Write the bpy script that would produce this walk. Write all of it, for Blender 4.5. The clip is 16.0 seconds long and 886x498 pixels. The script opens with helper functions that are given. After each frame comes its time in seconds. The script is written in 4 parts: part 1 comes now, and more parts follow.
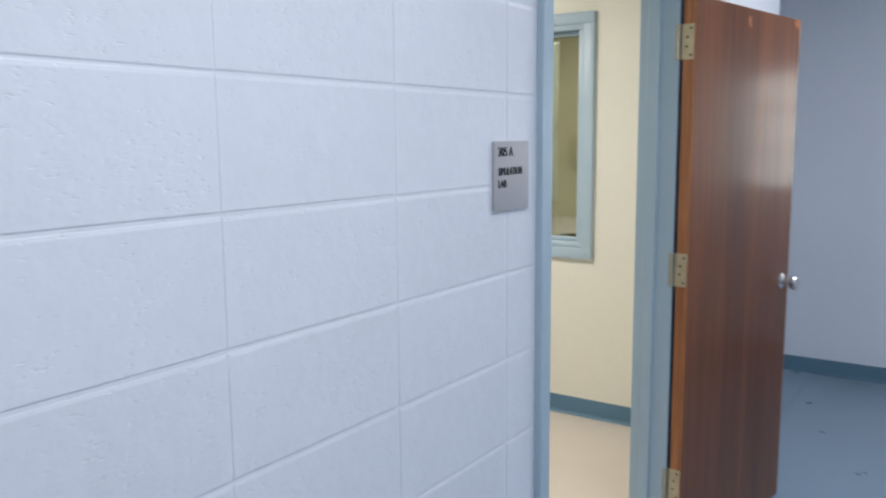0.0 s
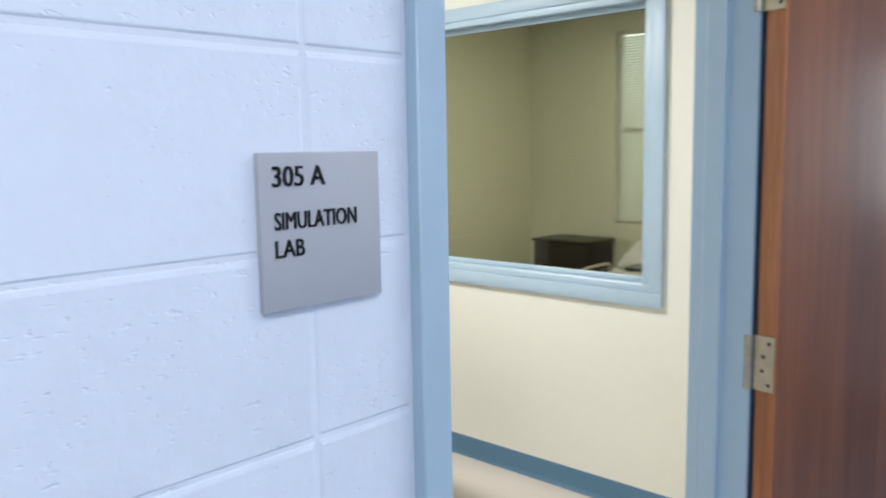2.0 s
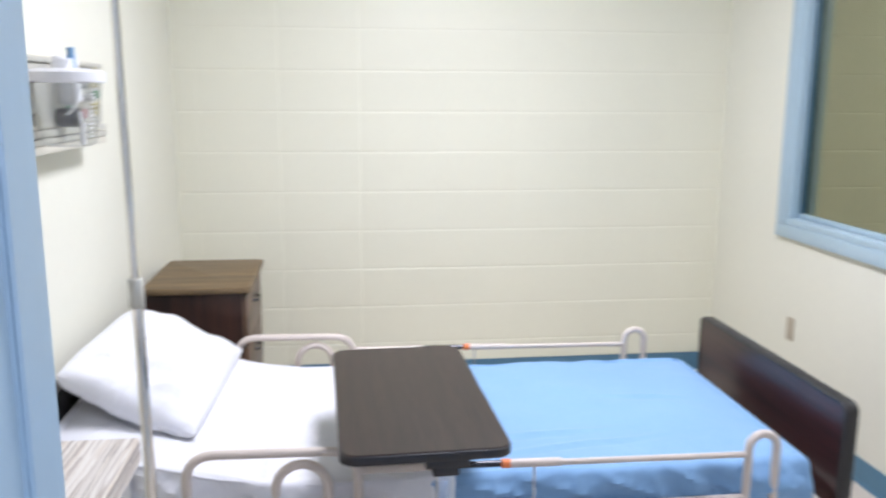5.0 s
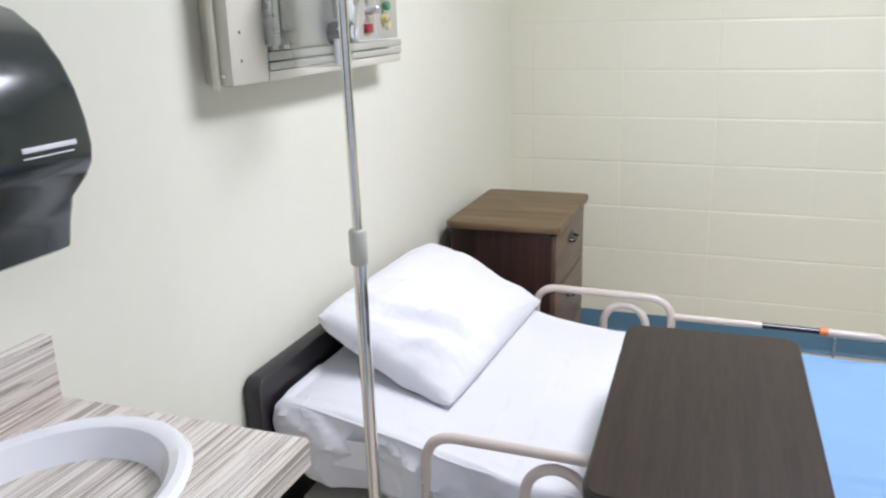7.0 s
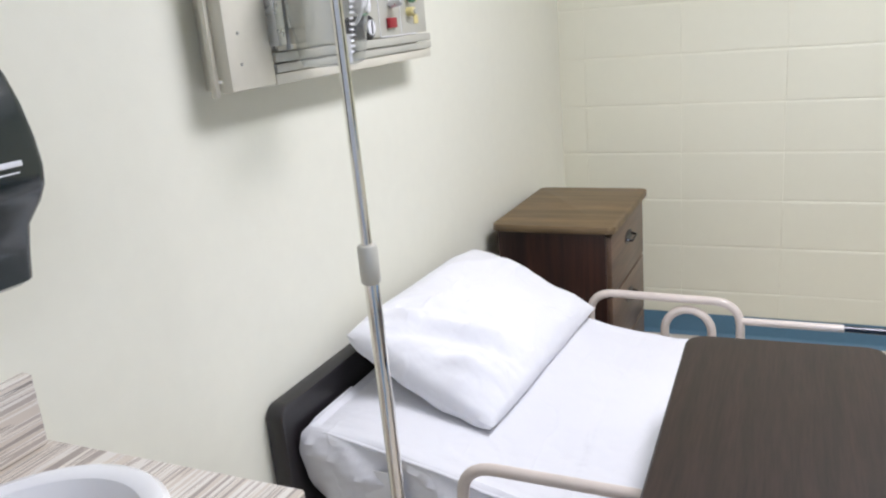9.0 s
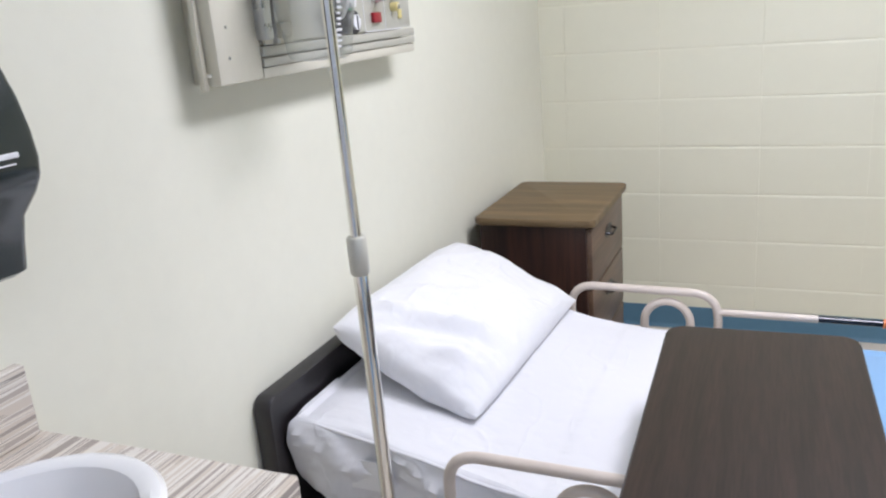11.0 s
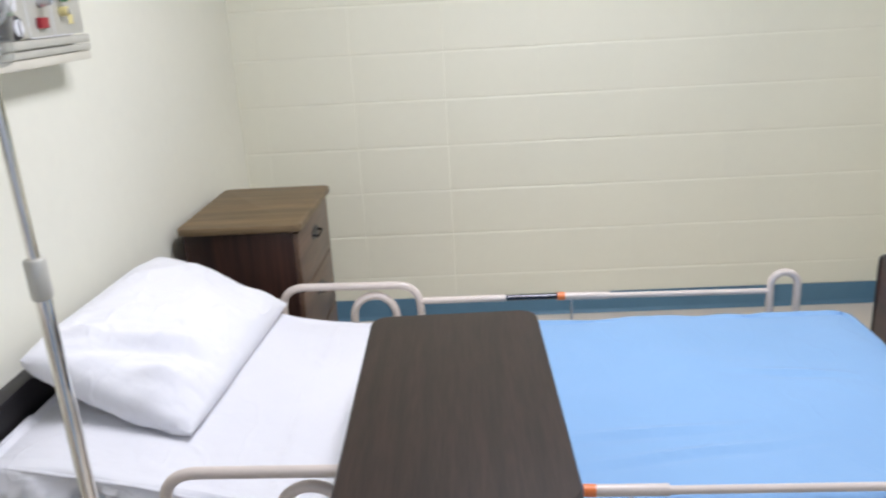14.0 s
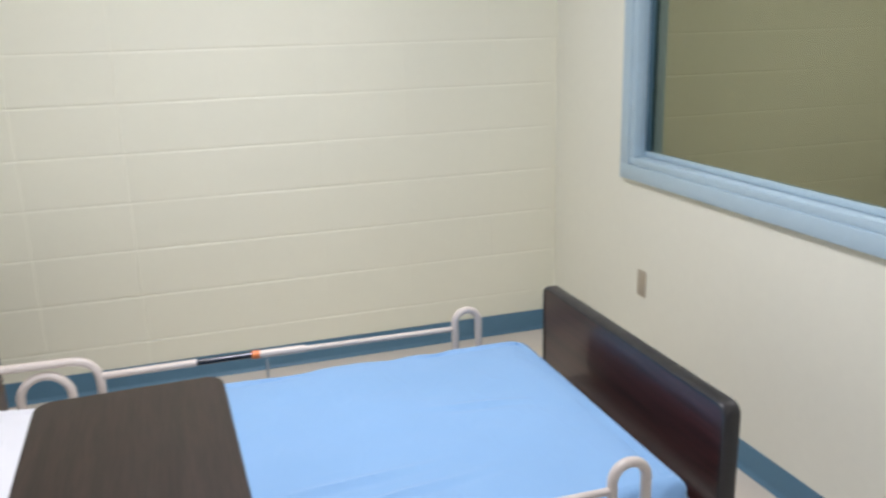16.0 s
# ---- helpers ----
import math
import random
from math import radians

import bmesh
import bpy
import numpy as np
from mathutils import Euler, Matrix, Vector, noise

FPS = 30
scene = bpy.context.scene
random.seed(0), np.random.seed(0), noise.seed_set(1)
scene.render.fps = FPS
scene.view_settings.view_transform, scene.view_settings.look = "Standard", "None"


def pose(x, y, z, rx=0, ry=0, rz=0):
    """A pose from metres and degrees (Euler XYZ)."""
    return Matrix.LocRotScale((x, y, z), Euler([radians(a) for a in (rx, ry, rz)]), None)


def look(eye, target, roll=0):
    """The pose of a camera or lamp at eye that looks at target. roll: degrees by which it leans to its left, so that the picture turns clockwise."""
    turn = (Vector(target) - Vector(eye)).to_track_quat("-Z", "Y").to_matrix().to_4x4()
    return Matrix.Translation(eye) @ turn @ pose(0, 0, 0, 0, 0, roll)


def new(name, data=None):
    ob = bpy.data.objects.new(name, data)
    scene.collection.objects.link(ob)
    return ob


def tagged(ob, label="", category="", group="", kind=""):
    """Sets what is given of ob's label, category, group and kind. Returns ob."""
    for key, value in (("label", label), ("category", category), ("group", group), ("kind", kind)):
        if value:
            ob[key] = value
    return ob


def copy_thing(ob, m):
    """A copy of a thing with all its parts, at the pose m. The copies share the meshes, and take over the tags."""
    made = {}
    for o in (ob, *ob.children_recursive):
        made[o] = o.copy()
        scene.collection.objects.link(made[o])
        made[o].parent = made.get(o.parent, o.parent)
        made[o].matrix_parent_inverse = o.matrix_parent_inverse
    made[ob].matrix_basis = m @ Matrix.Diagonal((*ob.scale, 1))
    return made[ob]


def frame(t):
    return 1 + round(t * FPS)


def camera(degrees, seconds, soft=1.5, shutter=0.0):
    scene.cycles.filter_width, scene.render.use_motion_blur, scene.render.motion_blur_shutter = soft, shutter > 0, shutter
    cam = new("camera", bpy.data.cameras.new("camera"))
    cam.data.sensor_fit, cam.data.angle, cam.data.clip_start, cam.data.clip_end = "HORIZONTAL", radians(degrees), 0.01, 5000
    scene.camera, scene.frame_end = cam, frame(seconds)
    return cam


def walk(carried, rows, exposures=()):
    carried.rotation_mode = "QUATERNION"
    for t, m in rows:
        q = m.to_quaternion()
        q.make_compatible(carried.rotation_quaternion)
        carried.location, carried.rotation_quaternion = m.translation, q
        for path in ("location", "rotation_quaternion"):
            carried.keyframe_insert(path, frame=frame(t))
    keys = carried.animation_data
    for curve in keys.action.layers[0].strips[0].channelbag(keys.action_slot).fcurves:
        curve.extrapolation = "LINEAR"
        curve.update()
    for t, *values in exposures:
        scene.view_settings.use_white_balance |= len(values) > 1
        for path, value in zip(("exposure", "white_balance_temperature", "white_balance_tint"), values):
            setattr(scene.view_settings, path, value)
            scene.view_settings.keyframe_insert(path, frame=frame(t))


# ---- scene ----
cam = camera(57.5, 16.0, soft=2.2, shutter=0.5)
PATH = [
    (0, (-1.567, -0.919, 1.551), (0.05, 0.205, 1.277), -0.5),
    (0.2, (-1.435, -0.9, 1.551), (0.151, 0.288, 1.285), 0.3),
    (0.3, (-1.348, -0.885, 1.55), (0.218, 0.33, 1.29), 1.2),
    (0.5, (-1.232, -0.871, 1.559), (0.304, 0.382, 1.298), 0.9),
    (1, (-0.946, -0.777, 1.543), (0.608, 0.453, 1.276), 0.6),
    (1.5, (-0.714, -0.678, 1.555), (0.841, 0.554, 1.303), -1.5),
    (2, (-0.497, -0.658, 1.542), (0.951, 0.7, 1.293), -1.0),
    (2.5, (-0.322, -0.674, 1.545), (0.904, 0.885, 1.288), -0.1),
    (3, (-0.171, -0.66, 1.524), (1.006, 0.934, 1.254), -0.7),
    (3.5, (0.019, -0.588, 1.523), (1.136, 1.047, 1.235), 0.3),
    (4, (0.143, -0.537, 1.527), (1.153, 1.161, 1.218), 0.3),
    (4.5, (0.321, -0.512, 1.534), (0.963, 1.356, 1.225), 0.0),
    (5, (0.397, -0.443, 1.518), (0.635, 1.508, 1.146), 0.3),
    (7.5, (0.586, 0.176, 1.491), (-0.161, 1.943, 0.925), -3.0),
    (8, (0.583, 0.242, 1.479), (-0.202, 2.001, 0.94), -4.7),
    (8.5, (0.59, 0.249, 1.475), (-0.227, 1.991, 0.931), -4.8),
    (9, (0.591, 0.249, 1.472), (-0.238, 1.982, 0.915), -5.0),
    (11.5, (0.586, 0.211, 1.476), (-0.146, 1.979, 0.895), -4.3),
    (12, (0.598, 0.205, 1.479), (-0.062, 1.998, 0.888), -3.8),
    (12.5, (0.614, 0.2, 1.479), (0.049, 2.02, 0.871), -3.8),
    (13, (0.615, 0.193, 1.48), (0.162, 2.044, 0.873), -4.2),
    (13.5, (0.621, 0.2, 1.473), (0.319, 2.084, 0.874), -4.2),
    (14, (0.631, 0.186, 1.481), (0.521, 2.088, 0.872), -3.4),
    (14.5, (0.652, 0.192, 1.493), (0.715, 2.1, 0.896), -3.3),
    (15, (0.687, 0.193, 1.487), (0.923, 2.092, 0.905), -2.5),
    (15.5, (0.713, 0.177, 1.509), (1.084, 2.057, 0.94), -1.7),
    (16, (0.708, 0.196, 1.496), (1.294, 2.033, 0.968), -1.6),
]
walk(cam, [(t, look(e, p, r)) for t, e, p, r in PATH],
     exposures=[(0, -0.06, 7000, 12), (0.25, 0.0, 6500, 10), (0.6, 0.0, 6500, 10), (1.5, 0.16, 6500, 11), (2.5, 0.33, 6420, 12), (3.5, 0.31, 6250, 13), (4.25, 0.28, 5930, 16), (5.0, 0.23, 5920, 17),
                (7.4, -0.03, 6000, 16), (9.0, -0.04, 6080, 16), (11.5, -0.05, 6020, 16.5), (14.0, -0.06, 6050, 16.5), (16, -0.08, 6150, 15.5)])

# ---- world and large lights ----
world = bpy.data.worlds.new("world")
world.use_nodes = True
world.node_tree.nodes["Background"].inputs[0].default_value = (0.75, 0.85, 1.0, 1)
world.node_tree.nodes["Background"].inputs[1].default_value = 0.3
scene.world = world


def area_lamp(name, m, sx, sy, power, col):
    d = bpy.data.lights.new(name, "AREA")
    d.shape, d.size, d.size_y, d.energy, d.color = "RECTANGLE", sx, sy, power, col
    ob = new(name, d)
    ob.matrix_world = m
    return ob


CEIL = 2.62
area_lamp("room_lamp", pose(0.95, 1.93, CEIL - 0.03), 0.50, 1.16, 46, (0.985, 0.985, 1.0))
area_lamp("corridor_lamp", pose(-1.0, -1.15, CEIL - 0.03), 1.16, 0.56, 23.5, (0.83, 0.885, 1.0))
area_lamp("corridor_lamp", pose(1.75, -0.95, CEIL - 0.03), 1.16, 0.56, 21, (0.83, 0.885, 1.0))
area_lamp("twin_room_lamp", pose(3.9, 2.1, CEIL - 0.03), 0.40, 1.16, 33, (1.0, 0.985, 0.93))
area_lamp("corridor_daylight", pose(4.16, -1.37, 1.58, 0, 90, 0), 0.80, 0.86, 6, (0.88, 0.94, 1.0))

# ---- materials ----


def nodes(name):
    m = bpy.data.materials.new(name)
    m.use_nodes = True
    nt = m.node_tree
    return m, nt, nt.nodes["Principled BSDF"]


def mapped(nt, scale=(1, 1, 1), rnd=0.0):
    tc = nt.nodes.new("ShaderNodeTexCoord")
    mp = nt.nodes.new("ShaderNodeMapping")
    mp.inputs["Scale"].default_value = scale
    nt.links.new(tc.outputs["Object"], mp.inputs["Vector"])
    if rnd:
        oi = nt.nodes.new("ShaderNodeObjectInfo")
        mu = nt.nodes.new("ShaderNodeMath")
        mu.operation = "MULTIPLY"
        mu.inputs[1].default_value = rnd
        nt.links.new(oi.outputs["Random"], mu.inputs[0])
        nt.links.new(mu.outputs[0], mp.inputs["Location"])
    return mp.outputs["Vector"]


def tex_noise(nt, vec, scale, detail=4.0, rough=0.55):
    n = nt.nodes.new("ShaderNodeTexNoise")
    n.inputs["Scale"].default_value, n.inputs["Detail"].default_value, n.inputs["Roughness"].default_value = scale, detail, rough
    nt.links.new(vec, n.inputs["Vector"])
    return n.outputs["Fac"]


def ramp(nt, fac, stops, mode="LINEAR"):
    r = nt.nodes.new("ShaderNodeValToRGB")
    r.color_ramp.interpolation = mode
    els = r.color_ramp.elements
    while len(els) < len(stops):
        els.new(0.5)
    for e, (p, c) in zip(els, stops):
        e.position, e.color = p, (*c, 1)
    nt.links.new(fac, r.inputs["Fac"])
    return r.outputs["Color"]


def mixed(nt, a, b, kind="MULTIPLY", fac=1.0):
    m = nt.nodes.new("ShaderNodeMix")
    m.data_type, m.blend_type = "RGBA", kind
    m.inputs[0].default_value = fac
    nt.links.new(a, m.inputs[6])
    nt.links.new(b, m.inputs[7])
    return m.outputs[2]


def bump(nt, bsdf, fac, strength, dist=0.002, before=None):
    b = nt.nodes.new("ShaderNodeBump")
    b.inputs["Strength"].default_value, b.inputs["Distance"].default_value = strength, dist
    nt.links.new(fac, b.inputs["Height"])
    if before is not None:
        nt.links.new(before, b.inputs["Normal"])
    nt.links.new(b.outputs["Normal"], bsdf.inputs["Normal"])
    return b.outputs["Normal"]


def tint(c, f):
    return tuple(min(1.0, v * f) for v in c)


def paint(name, col, rough=0.5, var=0.05, big=1.5, fine=40.0, relief=0.15, relief_scale=180.0, metal=0.0, coat=0.0, dist=0.001):
    m, nt, b = nodes(name)
    v = mapped(nt, rnd=3.0)
    c1 = ramp(nt, tex_noise(nt, v, big), [(0.3, tint(col, 1 - var)), (0.7, tint(col, 1 + var))])
    c2 = ramp(nt, tex_noise(nt, v, fine), [(0.3, (1 - var, 1 - var, 1 - var)), (0.7, (1, 1, 1))])
    nt.links.new(mixed(nt, c1, c2), b.inputs["Base Color"])
    rr = ramp(nt, tex_noise(nt, v, big * 4), [(0.3, (rough * 0.85,) * 3), (0.7, (min(1, rough * 1.15),) * 3)])
    nt.links.new(rr, b.inputs["Roughness"])
    b.inputs["Metallic"].default_value = metal
    b.inputs["Coat Weight"].default_value = coat
    b.inputs["Coat Roughness"].default_value = 0.12
    if relief:
        bump(nt, b, tex_noise(nt, v, relief_scale), relief, dist)
    return m


def block_paint(name, col, rough, pits=1.0, coarse=0.35, var=0.03):
    """Thick paint on concrete block: soft swells, faint grain and scattered short slit-like pits."""
    m, nt, b = nodes(name)
    v = mapped(nt, rnd=9.0)
    c1 = ramp(nt, tex_noise(nt, v, 2.0), [(0.3, tint(col, 1 - var)), (0.7, tint(col, 1 + var * 0.5))])
    c2 = ramp(nt, tex_noise(nt, v, 30.0), [(0.3, (1 - var,) * 3), (0.7, (1, 1, 1))])
    nt.links.new(mixed(nt, c1, c2), b.inputs["Base Color"])
    b.inputs["Roughness"].default_value = rough
    n1 = bump(nt, b, tex_noise(nt, v, 18.0, 3.0), coarse, 0.004)
    n2 = bump(nt, b, tex_noise(nt, v, 120.0, 3.0), coarse * 0.45, 0.001, n1)
    # pits lie in loose patches, wider than they are high
    spot = tex_noise(nt, mapped(nt, (1, 1, 2.0), rnd=9.0), 85.0, 2.0, 0.5)
    patch = tex_noise(nt, v, 9.0, 2.0)
    add = nt.nodes.new("ShaderNodeMath")
    add.operation, add.inputs[1].default_value = "MULTIPLY_ADD", 0.30
    nt.links.new(patch, add.inputs[0])
    nt.links.new(spot, add.inputs[2])
    pit = ramp(nt, add.outputs[0], [(0.425, (0, 0, 0)), (0.490, (1, 1, 1))])
    bump(nt, b, pit, 0.40 * pits, 0.0025, n2)
    return m


def wood(name, dark, light, along="x", rough=0.35, coat=0.2, scale=1.0, relief=0.1, grain=0.72, gloss=0.5, haze=0.10):
    m, nt, b = nodes(name)
    sc = {"x": (1.2, 22, 22), "y": (22, 1.2, 22), "z": (22, 22, 1.2)}[along]
    v = mapped(nt, tuple(s * scale for s in sc), rnd=5.0)
    f1 = tex_noise(nt, v, 1.0, 6.0, 0.6)
    f2 = tex_noise(nt, v, 5.0, 3.0)
    c1 = ramp(nt, f1, [(0.32, dark), (0.68, light)])
    c2 = ramp(nt, f2, [(0.35, (grain,) * 3), (0.6, (1, 1, 1))])
    nt.links.new(mixed(nt, c1, c2), b.inputs["Base Color"])
    b.inputs["Roughness"].default_value = rough
    b.inputs["Coat Weight"].default_value = coat
    b.inputs["Coat Roughness"].default_value = haze
    b.inputs["Specular IOR Level"].default_value = gloss
    bump(nt, b, f2, relief, 0.0005)
    return m


def fabric(name, col, rough=0.85, wrinkle=0.5, weave=0.25):
    m, nt, b = nodes(name)
    v = mapped(nt)
    c = ramp(nt, tex_noise(nt, v, 3.0), [(0.3, tint(col, 0.97)), (0.7, tint(col, 1.02))])
    nt.links.new(c, b.inputs["Base Color"])
    b.inputs["Roughness"].default_value = rough
    b.inputs["Sheen Weight"].default_value = 0.15
    n1 = bump(nt, b, tex_noise(nt, mapped(nt, (1.0, 1.6, 1.0)), 7.0, 3.0), wrinkle, 0.012)
    crease = ramp(nt, tex_noise(nt, mapped(nt, (1.5, 0.8, 1.3)), 4.5, 2.0, 0.4), [(0.455, (0, 0, 0)), (0.49, (1, 1, 1)), (0.515, (0, 0, 0))])
    n1 = bump(nt, b, crease, wrinkle * 0.55, 0.004, n1)
    bump(nt, b, tex_noise(nt, v, 900.0, 2.0), weave, 0.0005, n1)
    return m


def striped(name):
    m, nt, b = nodes(name)
    v = mapped(nt, (40, 0.6, 40))
    f = tex_noise(nt, v, 1.0, 3.0, 0.7)
    c = ramp(nt, f, [(0.0, (0.72, 0.67, 0.60)), (0.36, (0.36, 0.31, 0.275)), (0.42, (0.62, 0.55, 0.47)), (0.47, (0.74, 0.70, 0.64)),
                     (0.52, (0.46, 0.40, 0.35)), (0.56, (0.70, 0.64, 0.56)), (0.61, (0.29, 0.255, 0.23)), (0.64, (0.66, 0.61, 0.55))], "CONSTANT")
    nt.links.new(c, b.inputs["Base Color"])
    b.inputs["Roughness"].default_value = 0.4
    return m


def speckled_floor(name, col, rough):
    m, nt, b = nodes(name)
    v = mapped(nt)
    c1 = ramp(nt, tex_noise(nt, v, 1.3), [(0.3, tint(col, 0.96)), (0.7, tint(col, 1.03))])
    c2 = ramp(nt, tex_noise(nt, v, 90.0, 2.0), [(0.36, (0.965, 0.96, 0.955)), (0.48, (1, 1, 1))])
    nt.links.new(mixed(nt, c1, c2), b.inputs["Base Color"])
    rr = ramp(nt, tex_noise(nt, v, 5.0), [(0.3, (rough * 0.97,) * 3), (0.7, (rough * 1.06,) * 3)])
    nt.links.new(rr, b.inputs["Roughness"])
    bump(nt, b, tex_noise(nt, v, 35.0), 0.008, 0.001)
    return m


def clear(name, col, gloss_rough=0.02, ior=1.45, milk=0.0):
    """Thin clear sheet: it lets light straight through, tinted, and mirrors by its Fresnel gloss."""
    m, nt, b = nodes(name)
    tr = nt.nodes.new("ShaderNodeBsdfTransparent")
    tr.inputs[0].default_value = (*col, 1)
    gl = nt.nodes.new("ShaderNodeBsdfGlossy")
    gl.inputs["Roughness"].default_value = gloss_rough
    lw = nt.nodes.new("ShaderNodeLayerWeight")
    lw.inputs["Blend"].default_value = 0.5
    pw = nt.nodes.new("ShaderNodeMath")
    pw.operation, pw.inputs[1].default_value = "POWER", 5.0
    fr = nt.nodes.new("ShaderNodeMath")
    fr.operation, fr.inputs[1].default_value, fr.inputs[2].default_value = "MULTIPLY_ADD", 0.9, ((ior - 1) / (ior + 1)) ** 2
    nt.links.new(lw.outputs["Facing"], pw.inputs[0])
    nt.links.new(pw.outputs[0], fr.inputs[0])
    mx = nt.nodes.new("ShaderNodeMixShader")
    nt.links.new(fr.outputs[0], mx.inputs[0])
    nt.links.new(tr.outputs[0], mx.inputs[1])
    nt.links.new(gl.outputs[0], mx.inputs[2])
    if milk:
        df = nt.nodes.new("ShaderNodeBsdfDiffuse")
        df.inputs[0].default_value = (0.82, 0.83, 0.84, 1)
        m2 = nt.nodes.new("ShaderNodeMixShader")
        m2.inputs[0].default_value = milk
        nt.links.new(mx.outputs[0], m2.inputs[1])
        nt.links.new(df.outputs[0], m2.inputs[2])
        mx = m2
    nt.links.new(mx.outputs[0], nt.nodes["Material Output"].inputs["Surface"])
    return m


def see_through_plastic(name, col, share):
    """Thin plastic that lets part of the light behind it through, scattered."""
    m, nt, b = nodes(name)
    c = ramp(nt, tex_noise(nt, mapped(nt, rnd=3.0), 4.0), [(0.3, tint(col, 0.97)), (0.7, tint(col, 1.02))])
    nt.links.new(c, b.inputs["Base Color"])
    b.inputs["Roughness"].default_value = 0.45
    tl = nt.nodes.new("ShaderNodeBsdfTranslucent")
    nt.links.new(c, tl.inputs[0])
    mx = nt.nodes.new("ShaderNodeMixShader")
    mx.inputs[0].default_value = share
    nt.links.new(b.outputs[0], mx.inputs[1])
    nt.links.new(tl.outputs[0], mx.inputs[2])
    nt.links.new(mx.outputs[0], nt.nodes["Material Output"].inputs["Surface"])
    return m


def glowing(name, col, strength):
    m, nt, b = nodes(name)
    b.inputs["Base Color"].default_value = (0.8, 0.8, 0.8, 1)
    b.inputs["Emission Color"].default_value = (*col, 1)
    b.inputs["Emission Strength"].default_value = strength
    return m


M_CBLOCK = block_paint("blue_white_block_paint", (0.735, 0.775, 0.84), 0.38, 1.0, 0.40)
M_CREAMBLOCK = block_paint("cream_block_paint", (0.80, 0.782, 0.636), 0.42, 0.30, 0.03, 0.012)
M_CREAM = paint("cream_wall_paint", (0.795, 0.783, 0.672), 0.5, 0.02, 1.2, 25.0, 0.12, 260.0)
M_CWALL = paint("blue_white_wall_paint", (0.74, 0.79, 0.87), 0.5, 0.02, 1.2, 25.0, 0.12, 260.0)
M_CEIL = paint("ceiling_tile_white", (0.80, 0.80, 0.77), 0.9, 0.03, 2.0, 60.0, 0.4, 90.0)
M_FRAME = paint("blue_grey_steel_paint", (0.41, 0.535, 0.615), 0.36, 0.03, 2.0, 30.0, 0.06, 120.0)
M_BASE = paint("blue_rubber_base", (0.085, 0.185, 0.27), 0.5, 0.06, 3.0, 40.0, 0.05, 150.0)
M_FLOOR = speckled_floor("cream_vinyl_floor", (0.66, 0.59, 0.50), 0.3)
M_CFLOOR = speckled_floor("blue_vinyl_floor", (0.22, 0.31, 0.40), 0.28)
M_DOOR = wood("red_brown_varnished_veneer", (0.082, 0.0255, 0.0088), (0.205, 0.068, 0.0225), "z", 0.42, 0.40, 0.33, 0.04, 0.80, 0.20, 0.16)
M_EDGEWOOD = wood("orange_raw_door_edge", (0.33, 0.105, 0.035), (0.50, 0.19, 0.075), "z", 0.45, 0.2)
M_BRASS = paint("aged_brass", (0.55, 0.50, 0.38), 0.38, 0.12, 20.0, 90.0, 0.1, 200.0, 0.85)
M_CHROME = paint("chrome", (0.75, 0.73, 0.69), 0.10, 0.02, 3.0, 30.0, 0.0, 1.0, 1.0)
M_STEEL = paint("satin_steel", (0.62, 0.63, 0.64), 0.28, 0.04, 6.0, 60.0, 0.05, 200.0, 0.9)
M_SIGN = paint("grey_sign_plastic", (0.425, 0.425, 0.44), 0.45, 0.02, 8.0, 90.0, 0.08, 400.0)
M_INK = paint("dark_ink", (0.015, 0.017, 0.025), 0.5, 0.02)
M_BED = paint("cream_enamel_tube", (0.62, 0.545, 0.485), 0.32, 0.04, 8.0, 60.0, 0.03, 200.0)
M_MAHOG = wood("dark_mahogany_laminate", (0.020, 0.0078, 0.0080), (0.066, 0.0215, 0.0200), "y", 0.30, 0.3)
# frame paint with the shade of the window reveal put into its colour
M_REVEAL_SHADE = paint("shaded_reveal_teal", (0.055, 0.115, 0.155), 0.5, 0.05, 6.0, 60.0, 0.05, 200.0)
# chrome with its dark reflections put into the base colour; drawer pulls too
M_TELE = paint("shaded_chrome", (0.06, 0.06, 0.065), 0.2, 0.05, 6.0, 60.0, 0.0, 1.0, 1.0)
# dark blue that stands in for the shade between frame and open leaf
M_HINGE_SHADE = paint("hinge_shade_blue", (0.030, 0.068, 0.125), 0.6, 0.05, 6.0, 60.0, 0.05, 200.0)
M_BLACK = paint("black_vinyl_edge", (0.024, 0.022, 0.023), 0.42, 0.08, 8.0, 60.0, 0.05, 200.0)
M_BLUE = fabric("light_blue_sheet", (0.212, 0.378, 0.612), 0.85, 0.22)
M_WHITE = fabric("white_cotton_sheet", (0.70, 0.70, 0.73), 0.85, 0.5)
M_PILLOW = fabric("white_pillowcase", (0.755, 0.755, 0.785), 0.85, 0.75)
M_TABLE = wood("walnut_table_laminate", (0.0180, 0.0102, 0.0076), (0.036, 0.0205, 0.0155), "y", 0.40, 0.0, 1.9, 0.05, 0.60, 0.38)
M_NSTOP = wood("brown_walnut_top", (0.120, 0.079, 0.037), (0.215, 0.144, 0.069), "x", 0.50, 0.0)
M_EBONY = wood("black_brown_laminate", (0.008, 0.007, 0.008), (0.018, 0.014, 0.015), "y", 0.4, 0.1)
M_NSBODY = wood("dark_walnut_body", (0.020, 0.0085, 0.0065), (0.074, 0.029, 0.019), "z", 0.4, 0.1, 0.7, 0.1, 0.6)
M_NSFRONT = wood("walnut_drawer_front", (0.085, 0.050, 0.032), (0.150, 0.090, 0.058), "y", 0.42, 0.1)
M_BEIGE = paint("beige_enamel_panel", (0.64, 0.61, 0.51), 0.4, 0.03, 4.0, 50.0, 0.05, 200.0)
